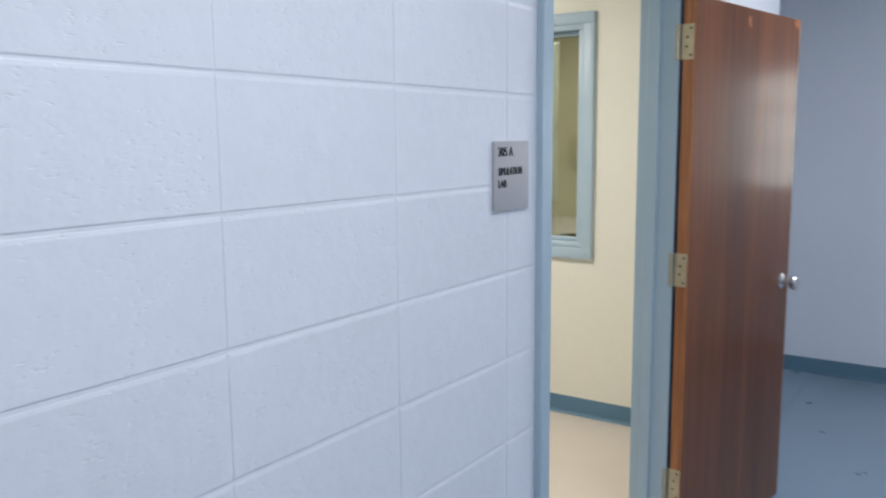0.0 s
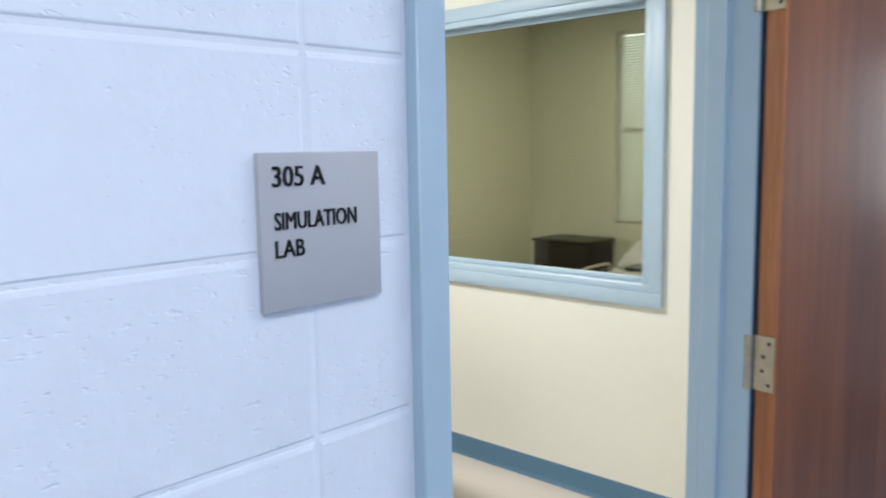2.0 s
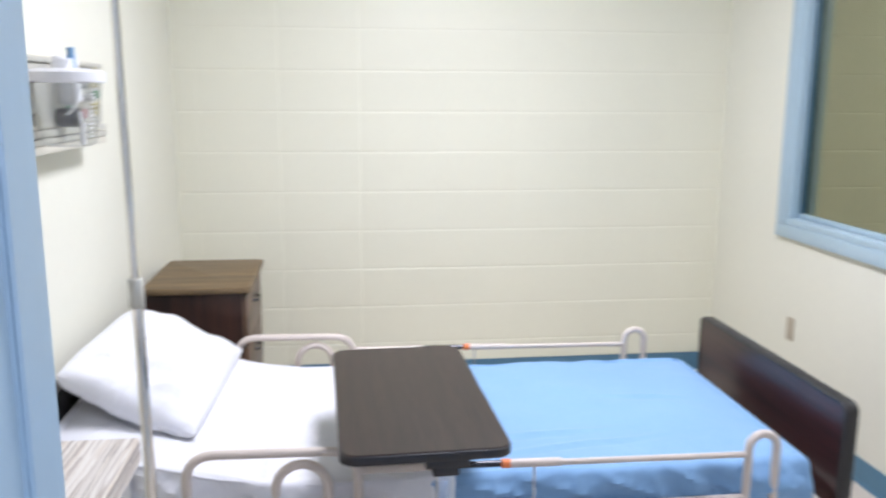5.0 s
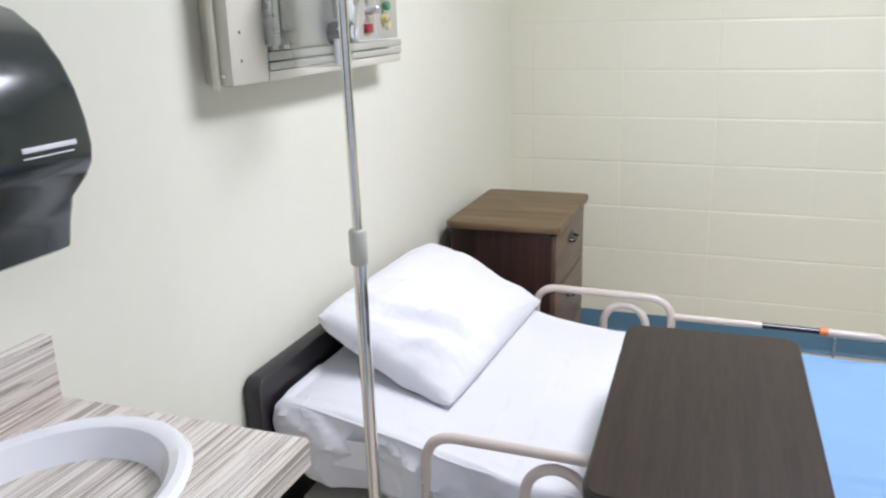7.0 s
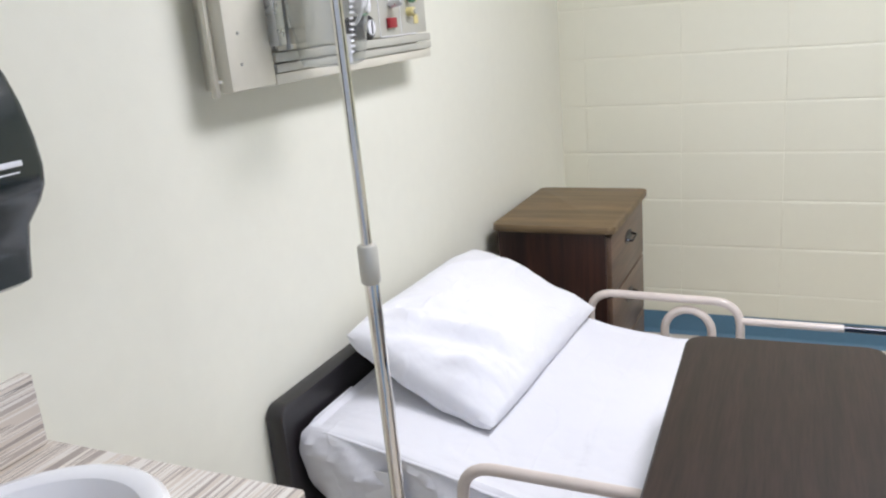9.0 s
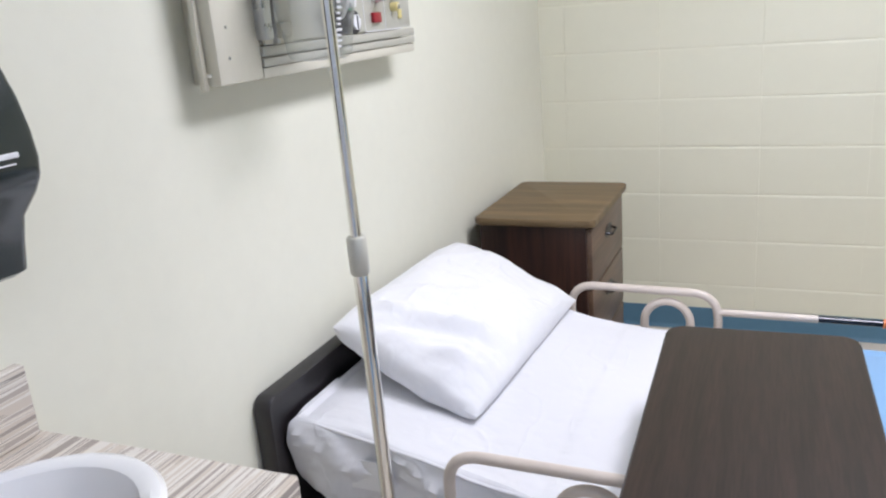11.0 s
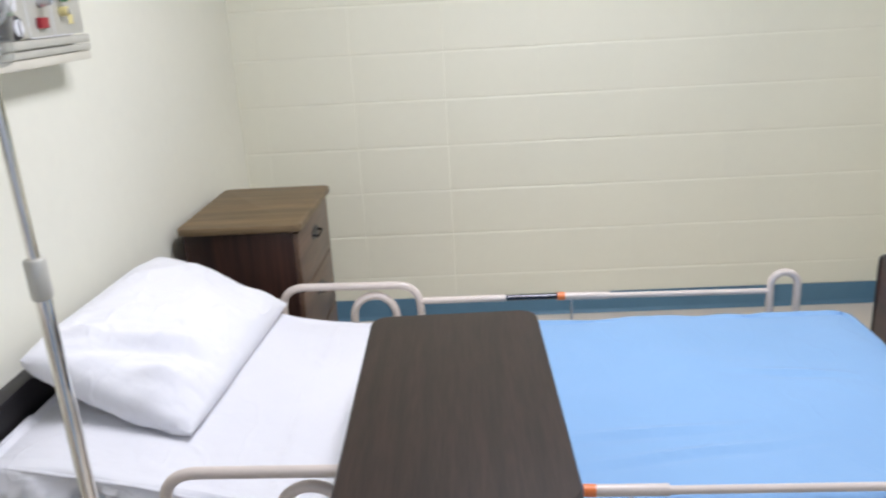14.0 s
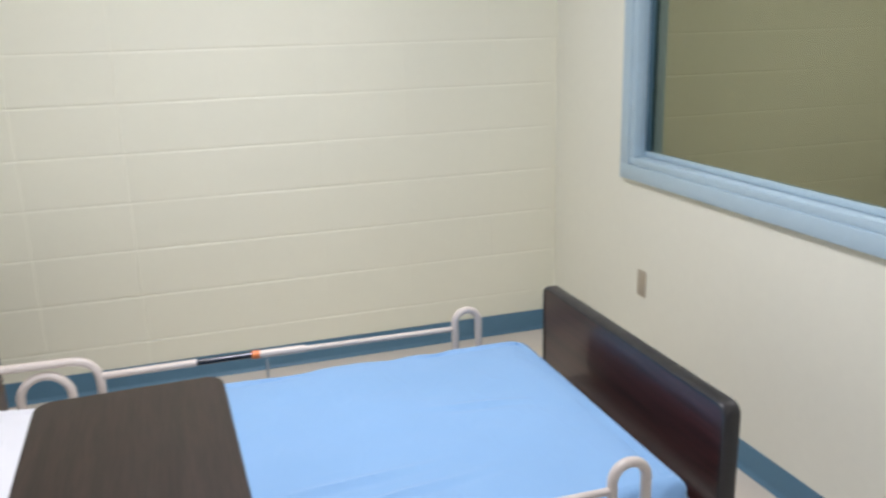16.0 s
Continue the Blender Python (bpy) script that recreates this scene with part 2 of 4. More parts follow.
M_GREY = paint("grey_aluminium", (0.55, 0.54, 0.48), 0.4, 0.05, 6.0, 60.0, 0.05, 200.0, 0.25)
M_STRIPE = striped("striped_laminate")
M_PORC = paint("white_porcelain", (0.83, 0.83, 0.84), 0.12, 0.01, 2.0, 20.0, 0.0, 1.0, 0.0, 0.5)
M_DISP = paint("smoky_black_plastic", (0.016, 0.024, 0.025), 0.18, 0.05, 4.0, 40.0, 0.02, 120.0, 0.0, 0.4)
M_WPLAS = paint("white_plastic", (0.80, 0.80, 0.82), 0.35, 0.02)
M_BPLAS = paint("blue_plastic", (0.16, 0.30, 0.48), 0.35, 0.02)
M_RED = paint("red_plastic", (0.30, 0.015, 0.025), 0.35, 0.02)
M_YELLOW = paint("yellow_plastic", (0.66, 0.57, 0.25), 0.4, 0.02)
M_GREEN = paint("green_plastic", (0.08, 0.25, 0.13), 0.4, 0.02)
M_ORANGE = paint("orange_band", (0.75, 0.20, 0.05), 0.4, 0.02)
M_OUTLET = paint("tan_cover_plate", (0.46, 0.40, 0.30), 0.35, 0.03)
M_SLAT = see_through_plastic("cream_blind_slat", (0.80, 0.79, 0.72), 0.35)
M_GLASS = clear("tinted_observation_glass", (0.61, 0.615, 0.535))
M_PANE = clear("window_glass", (0.92, 0.95, 0.94))
M_CLEAR = clear("clear_canister_plastic", (0.93, 0.94, 0.93), 0.05, 1.5, 0.07)
M_LIGHT = glowing("lamp_diffuser_glow", (1.0, 0.965, 0.9), 3.0)
M_CLIGHT = glowing("corridor_diffuser_glow", (0.8, 0.88, 1.0), 3.0)
M_DIM = glowing("dimmed_diffuser_glow", (1.0, 0.985, 0.93), 0.8)
M_DAY = glowing("bright_haze", (0.9, 0.95, 1.0), 2.0)
M_SKY = glowing("outdoor_haze", (0.85, 0.92, 1.0), 2.2)

# ---- mesh helpers ----


def box(bm, x0, x1, y0, y1, z0, z1, bev=0.0, seg=2):
    vs = [bm.verts.new(p) for p in ((x0, y0, z0), (x1, y0, z0), (x1, y1, z0), (x0, y1, z0), (x0, y0, z1), (x1, y0, z1), (x1, y1, z1), (x0, y1, z1))]
    fs = [bm.faces.new([vs[i] for i in q]) for q in ((3, 2, 1, 0), (4, 5, 6, 7), (0, 1, 5, 4), (1, 2, 6, 5), (2, 3, 7, 6), (3, 0, 4, 7))]
    if bev > 0:
        es = list({e for f in fs for e in f.edges})
        bmesh.ops.bevel(bm, geom=es, offset=bev, segments=seg, affect="EDGES", profile=0.5)


def boxes(*rows, bev=0.0, seg=2):
    bm = bmesh.new()
    for r in rows:
        box(bm, *r, bev=bev, seg=seg)
    return bm


def prism(pts, lo, hi, axis="z", bev=0.0, seg=2, only_ends=False):
    """Extrudes a closed outline along an axis. Points: (x, y) for z, (x, z) for y, (y, z) for x."""
    bm = bmesh.new()
    put = {"z": lambda a, b, c: (a, b, c), "y": lambda a, b, c: (a, c, b), "x": lambda a, b, c: (c, a, b)}[axis]
    low = [bm.verts.new(put(a, b, lo)) for a, b in pts]
    top = [bm.verts.new(put(a, b, hi)) for a, b in pts]
    n = len(pts)
    f0, f1 = bm.faces.new(low), bm.faces.new(top)
    for i in range(n):
        bm.faces.new((low[i], low[(i + 1) % n], top[(i + 1) % n], top[i]))
    bmesh.ops.recalc_face_normals(bm, faces=bm.faces)
    if bev > 0:
        es = list(set(f0.edges) | set(f1.edges)) if only_ends else list(bm.edges)
        bmesh.ops.bevel(bm, geom=es, offset=bev, segments=seg, affect="EDGES", profile=0.5)
    return bm


def rounded(x0, x1, y0, y1, r, n=6, corners=(1, 1, 1, 1)):
    """Outline of a rectangle with rounded corners (from low-low, counter-clockwise)."""
    out = []
    for i, (cx, cy, sx, sy) in enumerate(((x0, y0, 1, 1), (x1, y0, -1, 1), (x1, y1, -1, -1), (x0, y1, 1, -1))):
        if not corners[i]:
            out.append((cx, cy))
            continue
        a0 = math.pi + i * math.pi / 2
        for k in range(n + 1):
            a = a0 + k / n * math.pi / 2
            out.append((cx + sx * r + r * math.cos(a), cy + sy * r + r * math.sin(a)))
    return out


def smooth_line(pts, r, n=6):
    """Rounds the corners of a polyline."""
    P = [Vector(p) for p in pts]
    out = [P[0]]
    for a, b, c in zip(P, P[1:], P[2:]):
        u, w = (a - b), (c - b)
        d = min(r, u.length * 0.49, w.length * 0.49)
        p, q = b + u.normalized() * d, b + w.normalized() * d
        for k in range(n + 1):
            t = k / n
            out.append((1 - t) ** 2 * p + 2 * t * (1 - t) * b + t * t * q)
    out.append(P[-1])
    return out


def tube(bm, pts, r, sides=12):
    pts = [Vector(p) for p in pts]
    rings, prev = [], None
    for i, p in enumerate(pts):
        d = (pts[min(i + 1, len(pts) - 1)] - pts[max(i - 1, 0)]).normalized()
        if prev is None:
            u = d.orthogonal().normalized()
        else:
            u = (prev - d * prev.dot(d)).normalized()
        prev = u
        w = d.cross(u)
        rr = r[i] if isinstance(r, (list, tuple)) else r
        rings.append([bm.verts.new(p + rr * (math.cos(a) * u + math.sin(a) * w)) for a in [2 * math.pi * k / sides for k in range(sides)]])
    for A, B in zip(rings, rings[1:]):
        for k in range(sides):
            bm.faces.new((A[k], A[(k + 1) % sides], B[(k + 1) % sides], B[k]))
    bm.faces.new(rings[0][::-1])
    bm.faces.new(rings[-1])


def tubes(*items, sides=12):
    bm = bmesh.new()
    for pts, r in items:
        tube(bm, pts, r, sides)
    return bm


def cyl(a, b, r, sides=20, bev=0.0):
    bm = bmesh.new()
    a, b = Vector(a), Vector(b)
    d = (b - a).normalized()
    if bev:
        tube(bm, [a, a + d * bev, b - d * bev, b], [r - bev, r, r, r - bev], sides)
    else:
        tube(bm, [a, b], r, sides)
    return bm


def finish(bm, smooth=True):
    bmesh.ops.recalc_face_normals(bm, faces=bm.faces)
    me = bpy.data.meshes.new("mesh")
    bm.to_mesh(me)
    bm.free()
    if smooth:
        me.polygons.foreach_set("use_smooth", [True] * len(me.polygons))
        me.set_sharp_from_angle(angle=radians(38))
    return me


def part(name, bm, material, parent, label="", smooth=True):
    me = finish(bm, smooth)
    me.materials.append(material)
    ob = new(name, me)
    if parent is not None:
        ob.parent = parent
        ob.matrix_parent_inverse = parent.matrix_world.inverted()
    if label:
        tagged(ob, label)
    return ob


def thing(name, base, label, category, group="", kind=""):
    ob = new(name)
    ob.empty_display_size = 0.1
    ob.matrix_world = pose(*base)
    return tagged(ob, label, category, group, kind)


def structure(name, bm, material, label, category):
    return tagged(part(name, bm, material, None), label, category, "", "structure")


# ---- the large structure ----
X_L, X_R, Y_F, Y_B = -0.440, 2.430, 0.112, 3.745      # the bed room
X2_L, X2_R = 2.530, 5.36                             # the twin room behind the glass
D0, D1, DH = 0.197, 1.105, 2.035                       # doorway
C_H, C_L, C_X, C_Z = 0.2015, 0.404, 0.0065, 1.6440       # corridor block course, length, one joint
B_H, B_L, B_X, B_Z = 0.2045, 0.403, 0.074, 1.031     # back wall block course, length, one joint

wall_corridor = structure("wall_corridor", boxes(
    (-3.6, D0 - 0.03, 0.0014, Y_F, 0, CEIL), (D1 + 0.03, X2_L, 0.0014, Y_F, 0, CEIL), (D0 - 0.03, D1 + 0.03, 0.0014, Y_F, DH + 0.03, CEIL)),
    M_CBLOCK, "blue-white painted concrete block corridor wall", "wall")
wall_north = structure("wall_north", boxes((X_L - 0.1, X2_R + 0.1, Y_B + 0.0020, Y_B + 0.2, 0, CEIL)), M_CREAMBLOCK,
                       "cream painted concrete block wall", "wall")
structure("wall_west", boxes((X_L - 0.12, X_L, Y_F, Y_B + 0.006, 0, CEIL)), M_CREAM, "smooth cream painted wall behind the bed head", "wall")
W0, W1, WZ0, WZ1 = 0.878, 3.100, 0.886, 2.190        # observation window, outer edge of its frame
q = 0.085
structure("wall_east", boxes((X_R, X2_L, Y_F, W0 + q, 0, CEIL), (X_R, X2_L, W1 - q, Y_B + 0.006, 0, CEIL),
                             (X_R, X2_L, W0 + q, W1 - q, 0, WZ0 + q), (X_R, X2_L, W0 + q, W1 - q, WZ1 - q, CEIL)),
          M_CREAM, "smooth cream painted wall with an observation window", "wall")
structure("wall_twin_east", boxes((X2_R, X2_R + 0.12, 0.6, 2.56, 0, CEIL), (X2_R, X2_R + 0.12, 2.88, Y_B + 0.006, 0, CEIL),
                                  (X2_R, X2_R + 0.12, 2.56, 2.88, 0, 0.90), (X2_R, X2_R + 0.12, 2.56, 2.88, 2.45, CEIL)),
          M_CREAM, "cream wall of the twin room with a narrow window", "wall")
structure("wall_twin_south", boxes((X2_L, X2_R, 0.72, 0.80, 0, CEIL)), M_CREAM, "plain cream wall of the twin room", "wall")
structure("wall_niche", boxes((X2_L, 4.1, 0.60, 0.70, 0, CEIL), (4.0, 4.1, -0.92, 0.60, 0, CEIL), (4.0, 4.1, -2.3, -1.82, 0, CEIL),
                               (4.0, 4.1, -1.82, -0.92, 0, 1.16), (4.0, 4.1, -1.82, -0.92, 2.0, CEIL)), M_CWALL,
          "pale blue painted wall at the corridor end", "wall")
structure("wall_corridor_far", boxes((-3.6, 4.0, -2.4, -2.3, 0, CEIL), (-3.7, -3.6, -2.3, 0.1, 0, CEIL)), M_CWALL,
          "pale blue painted far wall of the corridor", "wall")
structure("floor", boxes((X_L, X2_R, Y_F - 0.1, Y_B, -0.1, 0.0)), M_FLOOR, "cream speckled vinyl floor", "floor")
structure("floor_corridor", boxes((-3.6, X2_R, -2.3, Y_F - 0.1, -0.1, 0.0), (X2_L, X2_R, Y_F - 0.1, 0.72, -0.05, 0.003)), M_CFLOOR,
          "blue-grey speckled vinyl corridor floor", "floor")
structure("ceiling", boxes((-3.7, 5.6, -2.4, 4.3, CEIL, CEIL + 0.1)), M_CEIL, "white tile ceiling", "ceiling")


def cove_base(name, a, b, nrm, mat=M_BASE):
    """Rubber base along a wall from a to b; nrm points into the room."""
    a, b, n = Vector((*a, 0)), Vector((*b, 0)), Vector((*nrm, 0))
    prof = [(0, 0), (0.016, 0), (0.012, 0.006), (0.006, 0.014), (0.0045, 0.02), (0.0045, 0.096), (0.002, 0.101), (0, 0.101)]
    bm = bmesh.new()
    A = [bm.verts.new(a + n * o + Vector((0, 0, z + 0.001))) for o, z in prof]
    B = [bm.verts.new(b + n * o + Vector((0, 0, z + 0.001))) for o, z in prof]
    for i in range(len(prof)):
        k = (i + 1) % len(prof)
        bm.faces.new((A[i], A[k], B[k], B[i]))
    bm.faces.new(A)
    bm.faces.new(B[::-1])
    return structure(name, bm, mat, "blue-grey rubber cove base", "baseboard")


cove_base("baseboard_north", (X_L, Y_B), (X_R, Y_B), (0, -1))
cove_base("baseboard_east", (X_R, Y_F), (X_R, Y_B), (-1, 0))
cove_base("baseboard_west", (X_L, 1.0), (X_L, Y_B), (1, 0))
cove_base("baseboard_twin_north", (X2_L, Y_B), (X2_R, Y_B), (0, -1))
cove_base("baseboard_corridor", (-3.6, 0), (D0 - 0.052, 0), (0, -1))
cove_base("baseboard_corridor_end", (4.0, -2.3), (4.0, 0.60), (-1, 0))


def door_frame():
    t = structure("door_frame_1", prism([(D0 - 0.048, -0.018), (D0, -0.018), (D0, 0.048), (D0 + 0.006, 0.048), (D0 + 0.006, 0.086), (D0 - 0.003, 0.086), (D0 - 0.003, 0.124),
                                         (D0 - 0.062, 0.124), (D0 - 0.062, 0.113), (D0 - 0.028, 0.113), (D0 - 0.028, 0.002), (D0 - 0.048, 0.002)], 0, DH + 0.05, "z", 0.002, 1),
                  M_FRAME, "blue-grey painted steel door frame", "door frame")
    part("jamb", prism([(D1 + 0.062, -0.012), (D1, -0.012), (D1, 0.048), (D1 - 0.016, 0.048), (D1 - 0.016, 0.090), (D1, 0.090), (D1, 0.124),
                        (D1 + 0.062, 0.124), (D1 + 0.062, 0.113), (D1 + 0.028, 0.113), (D1 + 0.028, 0.002), (D1 + 0.062, 0.002)], 0, DH + 0.05, "z", 0.002, 1), M_FRAME, t)
    part("head", prism([(-0.010, DH), (0.048, DH), (0.048, DH - 0.016), (0.090, DH - 0.016), (0.090, DH), (0.122, DH), (0.122, DH + 0.048), (0.113, DH + 0.048),
                        (0.113, DH + 0.03), (0.002, DH + 0.03), (0.002, DH + 0.048), (-0.010, DH + 0.048)], D0 + 0.001, D1 - 0.001, "x", 0.002, 1), M_FRAME, t)
    # added strip: paints the open leaf's shade onto the frame face
    part("rubber_seal", boxes((D1 + 0.004, D1 + 0.050, -0.0145, -0.0118, 0.01, DH - 0.004), bev=0.001, seg=1), M_HINGE_SHADE, t, "dark blue strip standing in for the shade behind the door edge")
    part("strike_plate", boxes((D0 - 0.001, D0 + 0.002, 0.008, 0.045, 0.88, 0.98), bev=0.001), M_BRASS, t, "small metal strike plate")


door_frame()


def door():
    """The leaf stands almost flat against the corridor wall, hinged on the frame's far side."""
    W, T = 0.882, 0.044
    px, py = D1 - 0.002, -0.018
    d = thing("door_1", (0, 0, 0), "varnished red-brown wooden door swung wide open", "door", "", "structure")
    part("leaf", boxes((0.0155, W - 0.0035, -T, 0, 0.0, 1.985), bev=0.0015, seg=1), M_DOOR, d)
    part("hinge_edge", boxes((0.012, 0.0155, -T + 0.001, -0.001, 0.0, 1.984)), M_EDGEWOOD, d, "orange unvarnished door edge")
    part("latch_edge", boxes((W - 0.0035, W, -T + 0.001, -0.001, 0.0, 1.984)), M_EDGEWOOD, d)
    for a, b, lo, hi in ((W - 0.060, W - 0.004, 1.945, 1.983), (W - 0.014, W - 0.004, 1.875, 1.945), (0.405, 0.425, 1.915, 1.955)):
        k = (b - a) * 0.3
        part("chip", prism([(a, lo + (hi - lo) * 0.55), (a + k, lo + (hi - lo) * 0.35), (b - k * 0.6, lo), (b, lo + 0.006), (b, hi), (a + k * 0.5, hi)], -T - 0.0006, -T + 0.001, "y"), M_EDGEWOOD, d, "raw orange chip in the varnish")
    bm = bmesh.new()
    x, z = W - 0.074, 0.942
    prof = [(0.0, 0.031), (0.004, 0.032), (0.008, 0.026), (0.012, 0.013), (0.030, 0.011), (0.038, 0.018), (0.046, 0.0265), (0.058, 0.0285), (0.066, 0.024), (0.069, 0.012)]
    tube(bm, [(x, -T - a, z) for a, r in prof], [r for a, r in prof], 24)
    part("door_knob", bm, M_STEEL, d, "satin steel round door knob")
    for hz in (0.26, 1.026, 1.782):
        h = part("hinge", boxes((0.009, 0.0125, -T + 0.004, 0.008, hz, hz + 0.114), bev=0.0006, seg=1), M_BRASS, d, "aged brass butt hinge")
        for k in range(5):
            part("knuckle", cyl((0.003, 0.0125, hz + k * 0.0229), (0.003, 0.0125, hz + k * 0.0229 + 0.0220), 0.0085, 12, 0.0006), M_BRASS, h)
        for yy, zz in ((-0.030, 0.014), (-0.016, 0.042), (-0.018, 0.072), (-0.030, 0.100)):
            part("screw", cyl((0.0092, yy, hz + zz), (0.0078, yy, hz + zz), 0.0042, 10), M_BLACK, h)
    d.matrix_world = pose(px, py, 0.012, 0, 0, -9.6)
    return d


door()


def window_frame(name, x0, s, label):
    """One side of the observation window's stepped steel frame; s points from the wall into the room."""
    t = thing(name, (x0, (W0 + W1) / 2, WZ0), label, "window", "", "structure")
    steps = ((0.0, 0.060, 0.024), (0.060, 0.090, 0.017), (0.090, 0.112, -0.036))
    for pn, kind in (("sill", 0), ("head", 1), ("jamb", 2), ("jamb", 3)):
        bm, inner = bmesh.new(), bmesh.new()
        for a, b, o in steps:
            f, g = x0 + s * o, x0 - s * 0.048
            lo, hi = min(f, g), max(f, g)
            if kind == 0:
                box(bm, lo, hi, W0 + a, W1 - a, WZ0 + a, WZ0 + b, 0.003, 2)
            elif kind == 1:
                box(bm, lo, hi, W0 + a, W1 - a, WZ1 - b, WZ1 - a, 0.003, 2)
            elif kind == 2:
                box(inner if o < 0 else bm, lo, hi, W0 + a, W0 + b, WZ0 + b, WZ1 - b, 0.003, 2)
            else:
                box(inner if o < 0 else bm, lo, hi, W1 - b, W1 - a, WZ0 + b, WZ1 - b, 0.003, 2)
        ob = part(pn, bm, M_FRAME, t)
        # only the jambs' inner step is painted dark, as shaded reveal
        if kind > 1:
            part("gasket", inner, M_REVEAL_SHADE, ob, "inner jamb step coloured dark teal for the shade on it")
        else:
            inner.free()
    return t


w1 = window_frame("window_1", X_R, -1, "stepped blue-grey steel frame with dark tinted glass")
part("glass", boxes((2.478, 2.482, W0 + 0.1, W1 - 0.1, WZ0 + 0.1, WZ1 - 0.1)), M_GLASS, w1, "dark tinted observation glass", False).visible_shadow = False
window_frame("window_2", X2_L, 1, "blue-grey steel window frame of the twin room")


def cover_plate(x, y, z):
    t = thing("wall_outlet", (x, y, z), "tan electrical cover plate on the cream wall", "outlet")
    part("plate", boxes((x - 0.006, x - 0.0005, y - 0.029, y + 0.029, z - 0.054, z + 0.054), bev=0.003), M_OUTLET, t)
    for dz in (-0.02, 0.02):
        part("socket", prism([(y + 0.014 * math.cos(a), z + dz + 0.014 * math.sin(a)) for a in [k * math.pi / 8 for k in range(16)]], x - 0.008, x - 0.0055, "x"), M_OUTLET, t)
    return t


cover_plate(X_R, 2.936, 0.470)


def ceiling_light(x, y, sx, sy, mat, label):
    t = thing("ceiling_light", (x, y, CEIL), label, "lamp", "ceiling lights")
    part("diffuser", boxes((x - sx / 2 + 0.02, x + sx / 2 - 0.02, y - sy / 2 + 0.02, y + sy / 2 - 0.02, CEIL - 0.012, CEIL - 0.004)), mat, t)
    part("frame", boxes((x - sx / 2, x + sx / 2, y - sy / 2, y - sy / 2 + 0.02, CEIL - 0.015, CEIL), (x - sx / 2, x + sx / 2, y + sy / 2 - 0.02, y + sy / 2, CEIL - 0.015, CEIL),
                        (x - sx / 2, x - sx / 2 + 0.02, y - sy / 2 + 0.02, y + sy / 2 - 0.02, CEIL - 0.015, CEIL),
                        (x + sx / 2 - 0.02, x + sx / 2, y - sy / 2 + 0.02, y + sy / 2 - 0.02, CEIL - 0.015, CEIL)), M_WPLAS, t)


ceiling_light(0.95, 1.93, 0.6, 1.2, M_LIGHT, "white recessed ceiling light panel over the bed")
ceiling_light(3.9, 2.1, 0.6, 1.2, M_DIM, "dimmed ceiling light panel in the twin room")
ceiling_light(-1.0, -1.15, 1.2, 0.6, M_CLIGHT, "cool white ceiling light panel in the corridor")
ceiling_light(1.75, -0.95, 1.2, 0.6, M_CLIGHT, "cool white ceiling light panel in the corridor")

# ---- the sign beside the door ----


def lettering(name, text, x, z, height, wide, parent, y):
    c = bpy.data.curves.new(name, "FONT")
    c.body, c.size, c.extrude, c.offset, c.resolution_u = text, 1.0, 0.01, 0.0, 3
    tmp = new(name, c)
    bpy.context.view_layer.update()
    me = bpy.data.meshes.new_from_object(tmp.evaluated_get(bpy.context.evaluated_depsgraph_get()))
    bpy.data.objects.remove(tmp)
    xs = [v.co.x for v in me.vertices]
    ys = [v.co.y for v in me.vertices]
    kx, ky, x_min, y_min = wide / (max(xs) - min(xs)), height / (max(ys) - min(ys)), min(xs), min(ys)
    bm = bmesh.new()
    for dx in (-0.022, 0.0, 0.022):
        n = len(bm.verts)
        bm.from_mesh(me)
        bm.verts.ensure_lookup_table()
        for v in bm.verts[n:]:
            v.co = (x + (v.co.x + dx - x_min) * kx, y - 0.0008 + v.co.z * 0.06 - abs(dx) * 0.004, z + (v.co.y - y_min) * ky)
    bm.to_mesh(me)
    bm.free()
    me.materials.clear()
    me.materials.append(M_INK)
    ob = new(name, me)
    ob.parent = parent
    ob.matrix_parent_inverse = parent.matrix_world.inverted()
    return ob


def sign():
    x0, x1, z0, z1, y = -0.0565, 0.0970, 1.3850, 1.5400, -0.0075
    t = thing("door_sign", (0.02, 0, z0), "grey plastic room sign lettered 305 A SIMULATION LAB", "sign")
    part("plate", boxes((x0, x1, y, -0.0005, z0, z1), bev=0.0012), M_SIGN, t)
    lettering("lettering", "305 A", x0 + 0.0150, z1 - 0.0330, 0.0200, 0.0635, t, y)
    lettering("lettering", "SIMULATION", x0 + 0.0155, z1 - 0.0750, 0.0172, 0.1035, t, y)
    lettering("lettering", "LAB", x0 + 0.0155, z1 - 0.1020, 0.0168, 0.0345, t, y)


sign()

# ---- the bed ----
BY = 1.985


